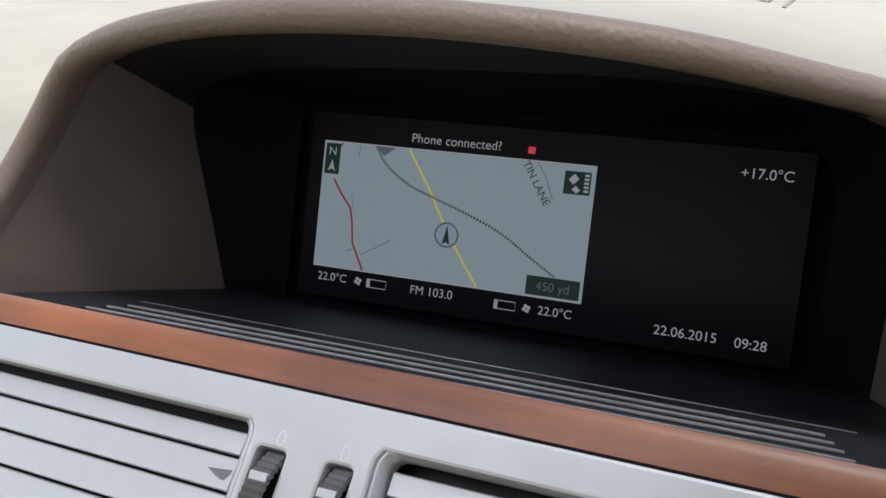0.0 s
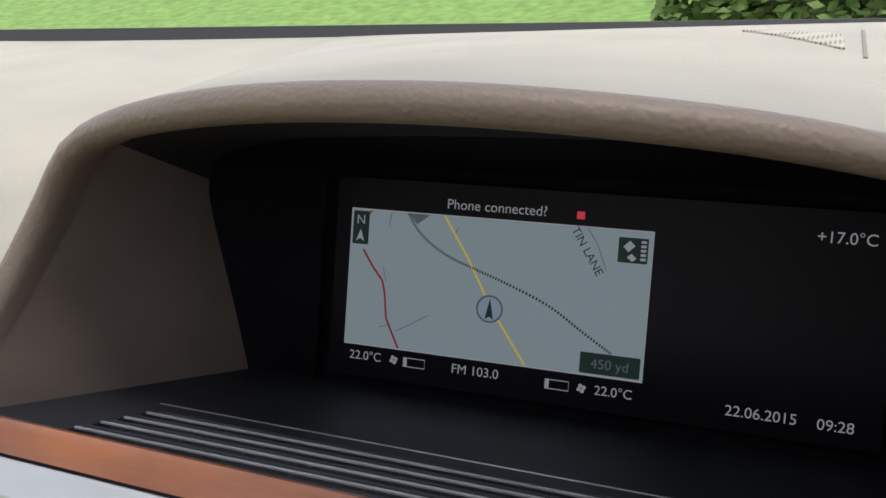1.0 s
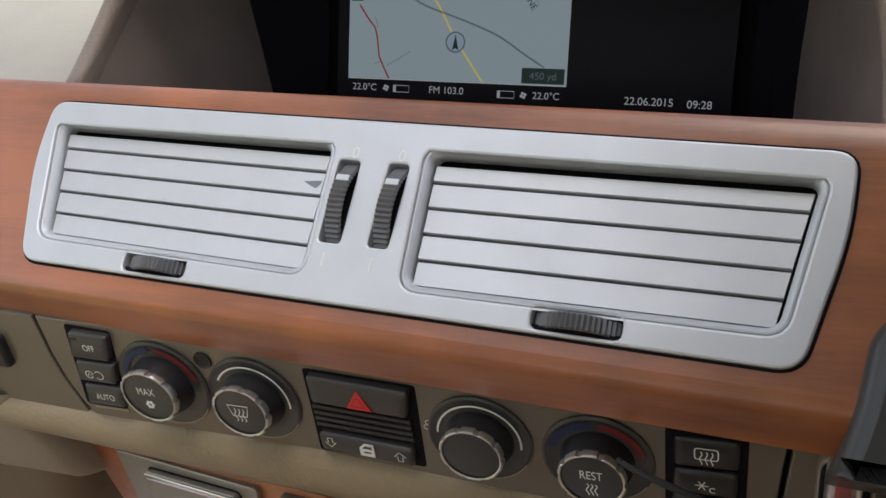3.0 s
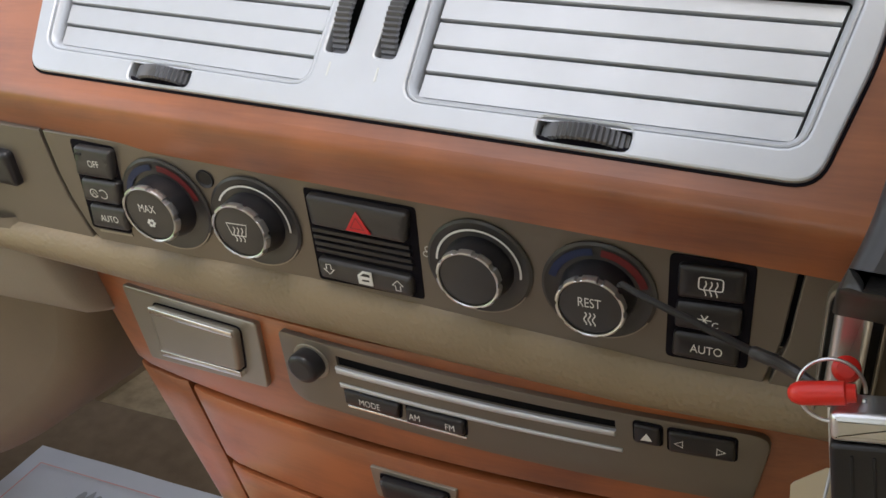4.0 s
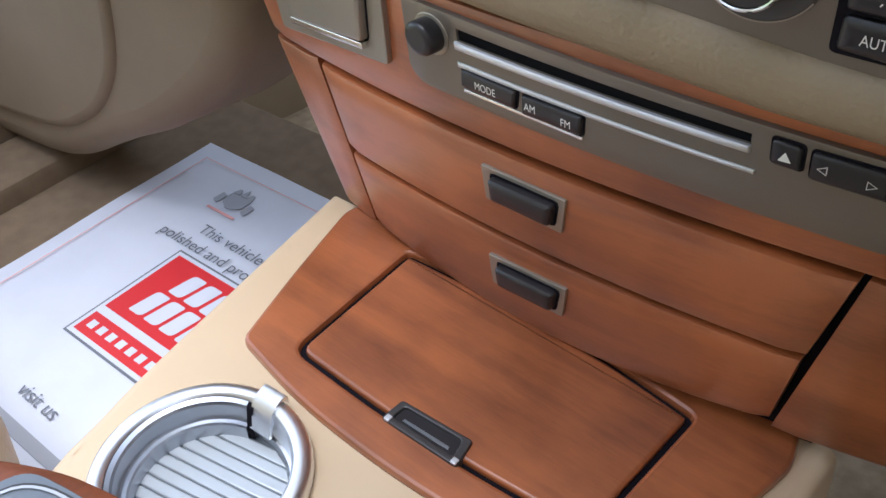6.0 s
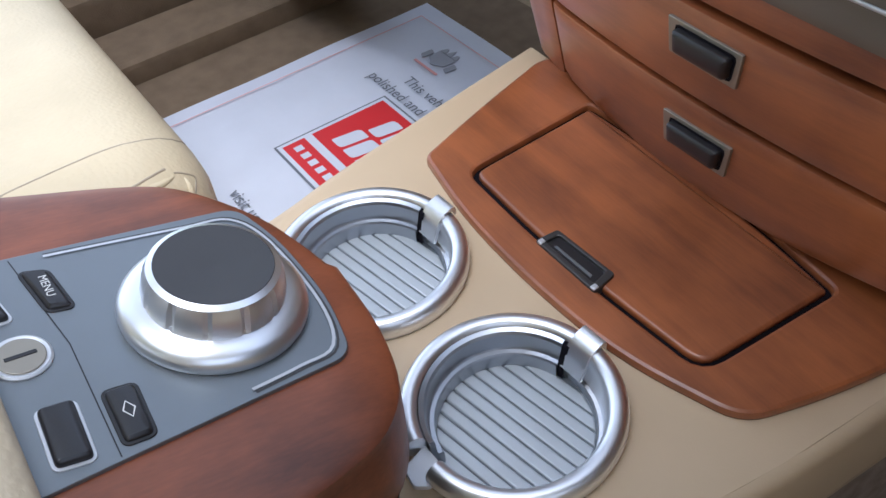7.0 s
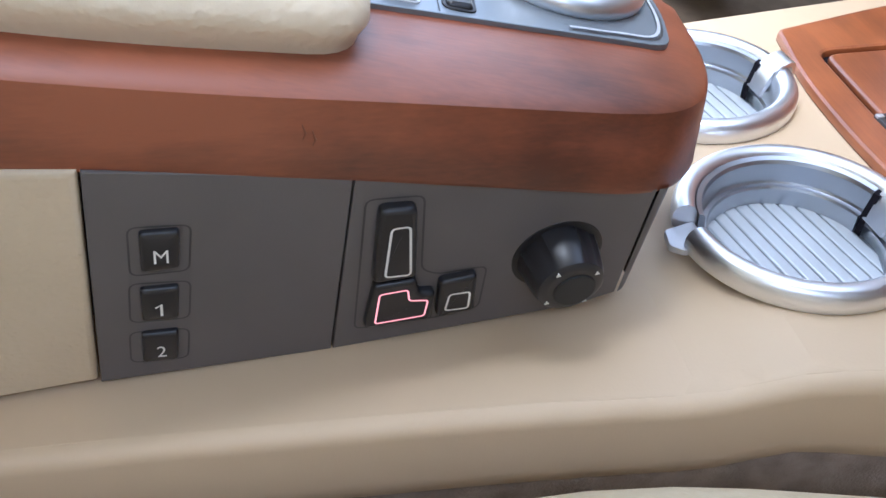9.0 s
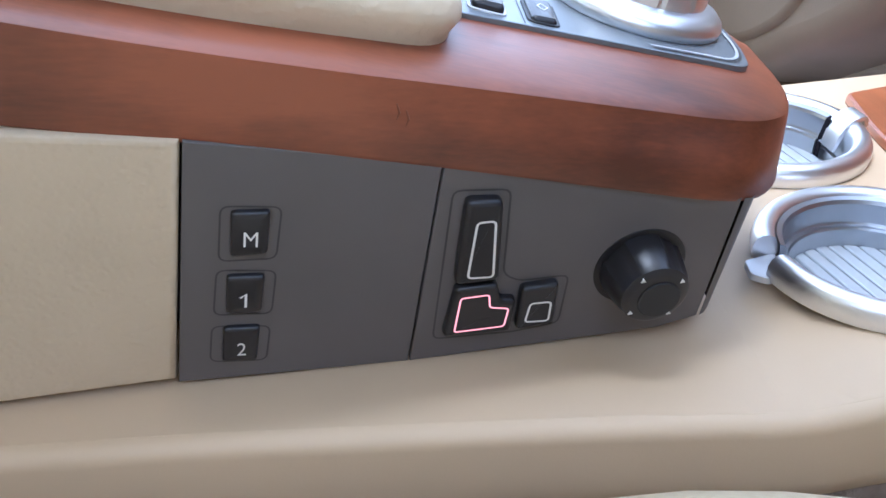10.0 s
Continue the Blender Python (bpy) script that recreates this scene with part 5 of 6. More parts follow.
def cup_holder(cu, cv):
    """A fat satin ring, a stepped wall, a ribbed floor and a sprung clip."""
    m = CONSOLE @ Matrix.Translation((cu, cv, 0))
    w = m @ Vector((0, 0, 0)) / M
    c = thing("cup_holder", "satin chrome cup holder ring with a ribbed grey floor", "cup holder", w, group="cup holders")
    prof = [(50.8, 0.2), (51.4, 3), (51.2, 6.2), (50.2, 8.6), (48.2, 10.2), (45.6, 10.6), (43.2, 9.6), (41.6, 7.2), (41, 3.5), (40.8, 0), (40.4, -9)]
    rows = []
    for i in range(81):
        a = radians(-84 + 342 * i / 80)
        rows.append([(r * math.cos(a), r * math.sin(a), z) for r, z in prof])
    bm = loft(rows)
    for end in (rows[0], rows[-1]):
        bm.faces.new([bm.verts.new(p) for p in end])
    part("ring", bm, CHROME, c, "satin chrome ring, open at its tab", frame_m=m, smooth=45)
    part("wall", lathe([(40.4, -8.5), (38.8, -9), (38.2, -16)], 64, False), CHROME, c, frame_m=m)
    # collar that runs round the half away from the clip
    rows = []
    for i in range(41):
        a = radians(105.5 + 156.5 * i / 40)
        rows.append([(r * math.cos(a), r * math.sin(a), z) for r, z in ((41.8, 8.4), (39.6, 7.6), (38.7, 6), (38.2, -2.6), (37.6, -3.6), (35.6, -3.8), (35.0, -4.8), (34.8, -13), (40.2, -13))])
    bm = loft(rows)
    for end in (rows[0], rows[-1]):
        bm.faces.new([bm.verts.new(p) for p in end])
    part("collar", bm, COLLAR_STEEL, c, "half-round inner collar", frame_m=m, smooth=25)
    part("floor", lathe([(38.6, -14), (0.5, -14)], 48), GREY_PLATE, c, "grey ribbed floor", frame_m=m)
    for k in range(-5, 6):
        x = k * 6.5
        a, b = (math.sqrt(max(9, 37.6 ** 2 - (x + d) ** 2)) for d in (-2.95, 2.95))
        bm = solid([(x - 2.95, -a), (x + 2.95, -b), (x + 2.95, b), (x - 2.95, a)], -16, -12.6, 1.0, 3)
        part("rib", bm, RIBBED, c, frame_m=m @ pose(0, 0, 0, 0, 0, -80), smooth=50)
    # the clip hooks over the ring and leans into the cup
    hook = [(52, 6), (52.2, 11.2), (51.2, 13), (49.2, 13.4), (44.4, 12), (40.6, 9), (37.8, 3), (35.6, -4.6), (37, -5.2), (41.8, 6.2), (45, 10.4), (49.8, 11)]
    rows = [[(w, r, z) for r, z in hook + hook[:1]] for w in (-6.6, 6.6)]
    bm = loft(rows)
    for side in rows:
        bm.faces.new([bm.verts.new(p) for p in side[:-1]])
    part("clip", bm, CHROME, c, "bright sprung clip", frame_m=m @ pose(0, 0, 0, 0, 0, 3), smooth=30)
    rows = []
    for i in range(5):
        a = radians(100 + 5.5 * i / 4)
        rows.append([(r * math.cos(a), r * math.sin(a), z) for r, z in ((42, 8), (39.4, 7), (36.4, -3), (36, -13))])
    part("clip_gap", loft(rows), BLACK_DEEP, c, "dark gap beside the clip", frame_m=m)
    bm = solid(rounded([(-6, -55), (4, -56.5), (8, -51), (6, -41), (-10, -41)], [1.5, 2, 1.5, 1, 1], 3), -1, 1.8, 0.4)
    part("tab", bm, SILVER, c, "flat silver tab", frame_m=m)
    return settle(c)


for u, v in CUPS:
    cup_holder(u, v)

# ---- armrest ----
arm = thing("armrest", "cream padded armrest on a cherry wood shell", "armrest", (0, -100, 570))
HALF = [(130, -420), (129, -300), (127, -200), (123, -120), (115, -60), (106, -12), (97, 38), (91, 70), (83, 92), (66, 108), (38, 117), (0, 120)]
half = [(p.x, p.y) for p in smooth_path([Vector((*q, 0)) for q in HALF], 4)]
FAR = [(0, 118), (20, 113), (40, 106), (62, 92), (77, 77), (86, 55), (97, 14), (106, -16), (114, -60), (123, -120), (127, -200), (129, -300), (130, -420)]
plan = half + [(-p.x, p.y) for p in smooth_path([Vector((*q, 0)) for q in FAR], 4)[1:]]


def arm_ring(inset, drop, share=None, flare=0.0):
    """A ring of the shell in world millimetres, drawn in and dropped below the arm's plane; its lower face leans out towards the switches."""
    pts = []
    for x, y in offset_ring(plan, inset):
        side = min(1.0, max(0.0, (x + 75) / 95))
        down = drop if share is None else max(4.4 + 2 * share, 11.8 * (0.25 + (share - 0.25) * (0.7 + 0.3 * side * side * (3 - 2 * side))))
        down += 0.045 * max(0, -40 - y) if share is None else 0
        lean = flare * 12 * max(0, (min(84, y) + 93) / 177) * min(1, max(0, (x - 50) / 40))
        pts.append((x + lean, y, 677 - 0.17 * y - down))
    return pts


rows = [[(x * 0.5, y - max(0, y - 30) * 0.5, z + 0.085 * max(0, y - 30)) for x, y, z in arm_ring(26, 0, 0.27)]]
rows += [arm_ring(i, 0, s) for i, s in ((26, 0.33), (14, 0.48), (6, 0.62), (2.4, 0.70), (0.5, 0.80), (0.0, 0.98))]
rows += [arm_ring(i, d, None, f) for i, d, f in ((0, 13.5, 0.1), (0, 23, 0.5), (0.2, 32.4, 0.95), (0.8, 33.8, 1), (2.4, 34.4, 1), (8, 34.6, 1))]
part("wood_shell", loft(rows), WOOD_ALONG, arm, "rounded cherry veneer shell, scratched along its edge", frame_m=SHELL, smooth=40)
rows = [arm_ring(11, 34), arm_ring(24, 80), arm_ring(38, 125)]
part("lower_body", loft(rows), SWITCH_GREY, arm, "dark grey lower body", frame_m=SHELL)


def cushion(name, outline, rise, root, label):
    """A soft pad with a rolled edge on the arm's plane."""
    def height(d):
        w = 1 - min(1, d / 17)
        return rise * (0.30 + 0.70 * math.sqrt(max(0, 1 - w * w)))

    bm = bmesh.new()
    rings = [[bm.verts.new((*p, -15)) for p in offset_ring(outline, 3)], [bm.verts.new((*p, 0)) for p in offset_ring(outline, 2.5)]]
    for d in (0, 0.5, 1.3, 2.4, 3.8):
        rings.append([bm.verts.new((*p, height(d))) for p in offset_ring(outline, d)])
    n = len(outline)
    for lo, hi in zip(rings, rings[1:]):
        for i in range(n):
            bm.faces.new((lo[i], lo[(i + 1) % n], hi[(i + 1) % n], hi[i]))
    fill(bm, [rings[-1]], 99, 3.4)
    edge = np.array(fine(outline, 2))
    last = set(rings[-1])
    for v in bm.verts:
        if v.co.z > 98 or v in last:
            v.co.z = height(float(np.min(np.hypot(edge[:, 0] - v.co.x, edge[:, 1] - v.co.y)))) + 0.35 * noise.noise((v.co.x * 0.05, v.co.y * 0.05, 2.0))
    return part(name, bm, CREAM_PAD, root, label, frame_m=ARM @ Matrix.Translation((0, 0, -3)), smooth=70)


for y0, z0 in ((-36.2, 646.6), (-33.4, 644.8)):
    part("dent", tube([(109.2, y0 - 0.3, z0 + 2.6), (109.4, y0 + 0.6, z0), (109.0, y0, z0 - 2.2)], [0.15, 0.35, 0.15], 6), WOOD_DARK, arm, "small dark dent in the veneer", frame_m=WORLD)
PAD = fine(rounded([(0.8, -13), (91, -14.5), (106, -87), (115, -200), (119, -415), (0.8, -415)], [5, 18, 60, 60, 10, 4], 6), 10)
cushion("pad", PAD, 16.5, arm, "cream leather pad with fine creases")
PAD_FAR = fine(rounded([(0.8, -13), (52, -17), (90, -36), (104, -87), (115, -200), (119, -415), (0.8, -415)], [5, 10, 14, 60, 60, 10, 4], 6), 10)
cushion("pad", [(-x, y) for x, y in PAD_FAR][::-1], 16.5, arm, "cream leather pad with fine creases")
# cream cover behind the switches
part("side_cover", solid([(-70.7, 8), (-320, 24), (-320, -110), (-79.2, -89)], -6, 0.6, 2.2), CREAM, arm, "cream leather side cover", frame_m=SWITCHES)
settle(arm)

# ---- controller on the armrest ----
CONTROLS = ARM @ Matrix.Translation((0, 0, -4))
ctrl = thing("controller_panel", "grey control panel with a large chrome turning dial", "control panel", (0, 45, 665))
PL = rounded([(-55, -19), (-46, 99), (-20, 106), (20, 107), (49.5, 100), (57, -15)], [2, 8, 20, 20, 8, 2], 5)
part("faceplate", solid(PL[::-1], -4, 1.0, 0.4), GREY_PLATE, ctrl, "satin grey faceplate", frame_m=CONTROLS)
arc_path = [(p.x, p.y) for p in smooth_path([Vector((u, v, 0)) for u, v in ((-48, 20), (-45, 48), (-42, 74), (-39, 93), (-20, 101.5), (20, 102.5), (43, 95.5), (46.5, 80), (48.5, 60))], 5)]
# raised rim drawn flat: a bright line for its lit side
part("rim_glint", stroke(bmesh.new(), arc_path, 1.3, z1=1.6), SILVER, ctrl, "raised inner rim, its highlight drawn as a bright line", frame_m=CONTROLS)
# and a dark line beside it for its shaded side
part("rim_shade", stroke(bmesh.new(), [(u * 1.03, v * 1.012) for u, v in arc_path], 1.0, z1=1.15), CHARCOAL, ctrl, frame_m=CONTROLS)
part("seam", stroke(bmesh.new(), [(-51, 8), (0, 14), (54, 12)], 0.5, z1=1.12), BLACK, ctrl, frame_m=CONTROLS)


def arm_button(q, h, bright=True, sub=None):
    b1 = part("button", crowned(q, 0, h, 1.3, 0.6, 2.2), BUTTON, ctrl, "dark rubber button", frame_m=CONTROLS)
    part("button_frame", solid(offset_ring(rounded(q, 2.2, 4), -1.2), 0, 1.6, 0.3), SILVER if bright else BLACK, b1, "bright button frame" if bright else "", frame_m=CONTROLS)
    return b1


arm_button([(-39, -11.4), (-20, -8), (-19.6, 0), (-38, -3.2)], 4.6)
arm_button([(25.2, -5.2), (49.4, -6.8), (50.8, 4.8), (26, 6.4)], 4.6)
b1 = arm_button([(-42, 9.6), (-18.7, 12.6), (-17.2, 21), (-39.4, 18.6)], 3.4, False)
lettering("MENU", CONTROLS, -29.4, 15.6, 3.6, 4.4, WHITE, b1)
b1 = arm_button([(26.8, 15.9), (50, 14.8), (50.3, 24.4), (27.6, 26.1)], 3.4, False)
part("symbol", stroke(bmesh.new(), [(38.6, 22.4), (42.2, 20.4), (38.6, 18.4), (35, 20.4)], 0.6, z1=3.6, closed=True), WHITE, b1, frame_m=CONTROLS)
kl = part("lock", lathe([(10.4, 1), (10.4, 1.8), (9.6, 2.4), (8.8, 2.2), (8.4, 2.0)], 40), SILVER, ctrl, "satin metal key lock", frame_m=CONTROLS @ Matrix.Translation((-0.5, -2.2, 0)))
part("plug", solid(circle(-0.5, -2.2, 8.3, 32), 1.5, 2.6, 0.3), TITAN_LIGHT, kl, "worn metal plug", frame_m=CONTROLS)
part("keyhole", box(bmesh.new(), -1.4, -7.6, 2.4, 0.4, 3.2, 2.9, 0.3), BLACK, kl, frame_m=CONTROLS)
DIAL = CONTROLS @ Matrix.Translation((5, 66, -1.4)) @ Matrix.Diagonal((1.065, 1.065, 1.12, 1))
dial = part("dial", lathe([(31.4, 1.2), (32.8, 2.8), (33.2, 4.8), (32.4, 6.8), (30, 8.8), (26.5, 9.8), (24.4, 10.2), (24, 12)], 72), CHROME, ctrl, "large chrome dial", frame_m=DIAL)
bm = lathe([(24.6, 9.6), (24.8, 12), (24.0, 17.5), (22.6, 20.8), (20.4, 21.8)], 96, False)
for v in bm.verts:
    a = math.atan2(v.co.y, v.co.x)
    if 10 < v.co.z < 20 and math.cos(a * 12) > 0.86:
        v.co.x *= 0.955
        v.co.y *= 0.955
part("grip", bm, CHROME, dial, "notched chrome grip", frame_m=DIAL, smooth=20)
part("cap", lathe([(20.6, 21.4), (20.2, 21.9), (12, 21.2), (0.5, 20.8)], 64), CHARCOAL, dial, "dark rubber cap", frame_m=DIAL)
settle(ctrl)

# ---- seat switches on the console's side ----
sw = thing("seat_switch_panel", "dark grey panel of seat adjustment switches", "switch panel", (75, 0, 560))
part("plate", solid([(-70, 7.6), (-78.4, -90), (1.2, -88), (5, -2.2)], -4, 0.5, 0.5), SWITCH_GREY, sw, "dark grey memory plate", frame_m=SWITCHES)
part("plate", solid([(5.7, -2.3), (1.9, -88), (96, -80), (111, -75), (111.4, -20)], -4, 0.5, 0.5), SWITCH_GREY, sw, "dark grey switch plate", frame_m=SWITCHES)
bm = loft([[(112.4, -20, 0.4), (112, -75, 0.4)], [(115, -20.4, 0), (114, -74.4, -0.2)], [(117.4, -21, -1.8), (116, -73.6, -2)], [(118.6, -21.5, -5), (117, -72, -5)], [(118.8, -22, -12), (117, -71, -12)]])
part("end_return", bm, SWITCH_GREY, sw, "rounded dark grey end piece", frame_m=SWITCHES, smooth=60)
for words, rim_q, cap_q in (
    ("M", [(-60.9, -15.2), (-42.9, -16.2), (-44.9, -36.4), (-62.5, -36.4)], [(-58.0, -16.6), (-46.3, -16.8), (-47.7, -33.4), (-58.9, -33.8)]),
    ("1", [(-63.3, -40.1), (-44.9, -41.4), (-46.7, -60), (-65.2, -59.2)], [(-60.4, -41.8), (-48.5, -42), (-50, -57.8), (-61.3, -57.6)]),
    ("2", [(-66, -64.2), (-47.2, -65.6), (-48.8, -81.8), (-67.5, -80.8)], [(-62.4, -64.2), (-50.5, -64.4), (-52, -80.2), (-63.5, -79.8)])):
    b1 = part("button", crowned(cap_q[::-1], 0, 3, 1.1, 0.5, 1.6), BUTTON, sw, "black memory button", frame_m=SWITCHES)
    cu, cv = sum(p[0] for p in cap_q) / 4, sum(p[1] for p in cap_q) / 4
    if words == "1":
        part("lettering", stroke(bmesh.new(), [(cu - 1.5, cv - 0.2), (cu + 0.4, cv + 1.4), (cu + 0.1, cv - 4.4)], 0.85, z0=2.6, z1=3.3), WHITE, b1, frame_m=SWITCHES)
    else:
        lettering(words, SWITCHES, cu + 0.2, cv - 1.6, 3.15, 8.4, WHITE, b1, turn=-3, stretch=0.8)
    part("button_frame", stroke(bmesh.new(), rounded(rim_q, 3, 4), 0.6, z1=0.65, closed=True), CHARCOAL, b1, "dark groove round the button", frame_m=SWITCHES)
part("switch_outline", stroke(bmesh.new(), rounded([(9.4, -12.4), (9.2, -77.4), (38, -76.6), (55.4, -73.4), (55, -50.4), (37, -51.8), (31, -48.4), (28.2, -12.6)], 3, 3), 0.7, z1=0.7, closed=True), CHARCOAL, sw, frame_m=SWITCHES)
b1 = part("backrest_switch", solid(rounded([(13.4, -14.4), (13.4, -49.4), (28.6, -48.2), (25.4, -14.6)], 2.4, 3), 0, 4.6, 1.8), BUTTON, sw, "black backrest switch", frame_m=SWITCHES)
part("outline", stroke(bmesh.new(), rounded([(17.6, -22.4), (17.2, -45.7), (26, -45.7), (23.6, -22)], 1.6, 3), 0.85, z1=4.8, closed=True), WHITE, b1, "white seat outline", frame_m=SWITCHES)
b1 = part("cushion_switch", solid(rounded([(14.2, -51), (12, -74), (36.4, -73.4), (36.6, -58), (30.4, -57.6), (28.9, -50)], 2, 3), 0, 4.2, 1.6), BUTTON, sw, "black cushion switch", frame_m=SWITCHES)
part("outline", stroke(bmesh.new(), rounded([(16.2, -55.2), (15.6, -71.1), (33.4, -69.7), (33.9, -61.2), (27, -60.2), (26, -54.2)], 1.2, 3), 0.65, z1=4.4, closed=True), mat("lit_red_outline", (0.4, 0.1, 0.1), 0.6, emit=(1.0, 0.35, 0.35), power=0.25), b1, "faintly lit red outline", frame_m=SWITCHES)
b1 = part("head_switch", solid(rounded([(37.6, -53), (38.4, -73), (52.4, -71), (51, -51.4)], 2, 3), 0, 4, 1.6), BUTTON, sw, "black headrest switch", frame_m=SWITCHES)
part("outline", stroke(bmesh.new(), rounded([(41.7, -59.8), (41, -68.6), (49.7, -68.6), (49.2, -59.5)], 1.4, 3), 0.8, z1=4.2, closed=True), WHITE, b1, frame_m=SWITCHES)
KN = SWITCHES @ Matrix.Translation((81, -48.6, 0)) @ pose(0, 0, 0, 0, 0, 12) @ Matrix.Diagonal((1, 1, 0.74, 1))
part("knob_seat", solid(circle(0, 0, 17, 40), 0, 1.0, 0.4), BLACK, sw, frame_m=KN)
bm = lathe([(14.8, 0.5), (14.2, 8), (12.9, 17.5), (12, 20.8), (10.9, 21.8), (9, 22)], 60)
for v in bm.verts:
    a = math.atan2(v.co.y, v.co.x)
    if v.co.z < 20 and math.cos(a * 4) < -0.2:
        v.co.x *= 0.93
        v.co.y *= 0.93
kn = part("knob", bm, BUTTON, sw, "round black lumbar knob", frame_m=KN, smooth=30)
part("cap", solid(circle(1, -1.5, 7.8, 32), 21, 23, 0.6), RUBBER, kn, frame_m=KN)
bm = bmesh.new()
for a in range(4):
    t = a * math.pi / 2 + 0.5
    c = Vector((10.3 * math.cos(t), 10.3 * math.sin(t)))
    slab(bm, [(c.x - 0.9, c.y - 0.7), (c.x + 0.9, c.y - 0.7), (c.x, c.y + 1)], 21.6, 22.3, 0)
part("arrow_marks", bm, WHITE, kn, frame_m=KN)
settle(sw)


# ---- seats ----
def seat_pad(name, x0, x1, y0, y1, z0, z1, r, root, label, axes):
    """An upholstered block with well rounded edges."""
    bm = bmesh.new()
    ring0 = fine(rounded([(x0, y0), (x1, y0), (x1, y1), (x0, y1)], 70, 8), 25)
    rings = [[bm.verts.new((*p, z0)) for p in ring0]]
    for k in range(9):
        a = math.pi / 2 * k / 8
        rings.append([bm.verts.new((*p, z1 - r + r * math.sin(a))) for p in offset_ring(ring0, r * (1 - math.cos(a)))])
    n = len(ring0)
    for lo, hi in zip(rings, rings[1:]):
        for i in range(n):
            bm.faces.new((lo[i], lo[(i + 1) % n], hi[(i + 1) % n], hi[i]))
    fill(bm, [rings[-1]], z1, 30)
    bmesh.ops.remove_doubles(bm, verts=bm.verts, dist=4)
    bmesh.ops.recalc_face_normals(bm, faces=bm.faces)
    for v in bm.verts:
        if v.co.z > z1 - r * 0.5:
            v.co.z += 2.5 * noise.noise((v.co.x * 0.011, v.co.y * 0.011, 4.0))
    return part(name, bm, CREAM_SOFT, root, label, frame_m=axes, smooth=70)


seat = thing("passenger_seat", "cream leather passenger seat with a pleated front corner", "seat", (-450, -150, 290), group="front seats")
seat_cushion = seat_pad("cushion", -720, -178, -420, 152, 320, 590, 55, seat, "cream leather cushion", SEAT_LEFT)
seat_tree = BVHTree.FromPolygons([tuple(v.co / M) for v in seat_cushion.data.vertices], [tuple(p.vertices) for p in seat_cushion.data.polygons])
SEAMS = (([(-214, -20), (-222.8, 14.9), (-226.7, 41.8), (-229.1, 69.5), (-230.3, 97.4), (-238.3, 119.3), (-248, 128.7)], 0.7, CREAM_SEAM, "stitched seam"),
         ([(-199, 71), (-200.3, 82.8), (-203.5, 95.2), (-206.6, 103)], 0.8, CREAM_SEAM, "stitched pleat"),
         ([(-192, 112), (-200.3, 117), (-205.8, 118.9), (-205.4, 112), (-204.1, 107)], 0.7, CREAM_SEAM, "stitched pleat"),
         ([(-196, 74), (-196.6, 85), (-199, 98), (-203, 107)], 2.6, CREAM_SOFT, "puckered fold"),
         ([(-190, 106), (-195, 112), (-200, 113), (-204, 112)], 2.4, CREAM_SOFT, "puckered fold"))
for line, r, stuff, words in SEAMS:
    pts = []
    for p in smooth_path([Vector((*q, 0)) for q in line], 5):
        hit = seat_tree.ray_cast(Vector((p.x, p.y, 2000)), Vector((0, 0, -1)))[0]
        if hit:
            pts.append(hit - Vector((0, 0, 0.45 * r)))
    n = len(pts) - 1
    part("pleat", tube(pts, [r * (0.25 + 0.75 * math.sin(math.pi * min(1, max(0, k / n)))) if r > 1 else r for k in range(n + 1)], 10), stuff, seat, words, frame_m=WORLD)
seat_pad("backrest", -720, -178, -620, -400, 480, 1180, 60, seat, "cream leather backrest", SEAT_LEFT)
settle(seat)
seat = thing("driver_seat", "cream leather driver seat beside the console", "seat", (450, -150, 290), group="front seats")
pad = seat_pad("cushion", 148, 700, -420, 250, 320, 578, 38, seat, "cream leather cushion", SEAT_RIGHT)
for v in pad.data.vertices:
    if v.co.z > 0.4:
        v.co.z -= 0.022 * (1 - math.exp(-((v.co.y - 0.062) / 0.085) ** 2))
seat_pad("backrest", 178, 700, -620, -420, 480, 1180, 60, seat, "cream leather backrest", SEAT_RIGHT)
settle(seat)

# ---- paper mat in the footwell ----
MAT = WORLD @ Matrix(((1.0799, -0.0186, -0.0019, 17.7), (0.013, 1.0467, 0.0047, -17.6), (0.0167, 0.0118, 1.0012, -13.3), (0, 0, 0, 1))) @ Matrix.Translation((-300, 345, 430)) @ pose(0, 0, 0, 5.71)
# carpet and sill steps carry the footwell's shade in their brown
tagged(part("floor_carpet", box(bmesh.new(), -290, -420, -14, 205, 240, -1, 3), CARPET_SHADED, frame_m=MAT), "passenger footwell carpet, beige darkened to brown for shade", "carpet", kind="structure")
tagged(part("door_sill", box(bmesh.new(), -372, -420, -60, -290, 260, 22, 9), CARPET_SHADED, frame_m=MAT), "beige inner step of the door sill", "door sill", kind="structure")
tagged(part("door_sill", box(bmesh.new(), -432, -420, -60, -373, 260, 62, 9), CARPET_SHADED, frame_m=MAT), "beige upper step of the door sill", "door sill", kind="structure")
sheet = thing("paper_floor_mat", "printed white paper floor mat with a red panel", "paper mat", (-300, 250, 420))
bm = bmesh.new()
bmesh.ops.create_grid(bm, x_segments=30, y_segments=40, size=1)
for v in bm.verts:
    x, y = v.co.x * 212, -102 + v.co.y * 265
    v.co = (x, y, 1.2 * noise.noise((x * 0.012, y * 0.012, 1.0)) + 1.5)
part("sheet", bm, PAPER, sheet, "white paper sheet", frame_m=MAT)
part("border_line", stroke(bmesh.new(), rect(-192, -345, 192, 142), 1.6, z1=3.4, closed=True), PINK_LINE, sheet, "pink border line", frame_m=MAT)
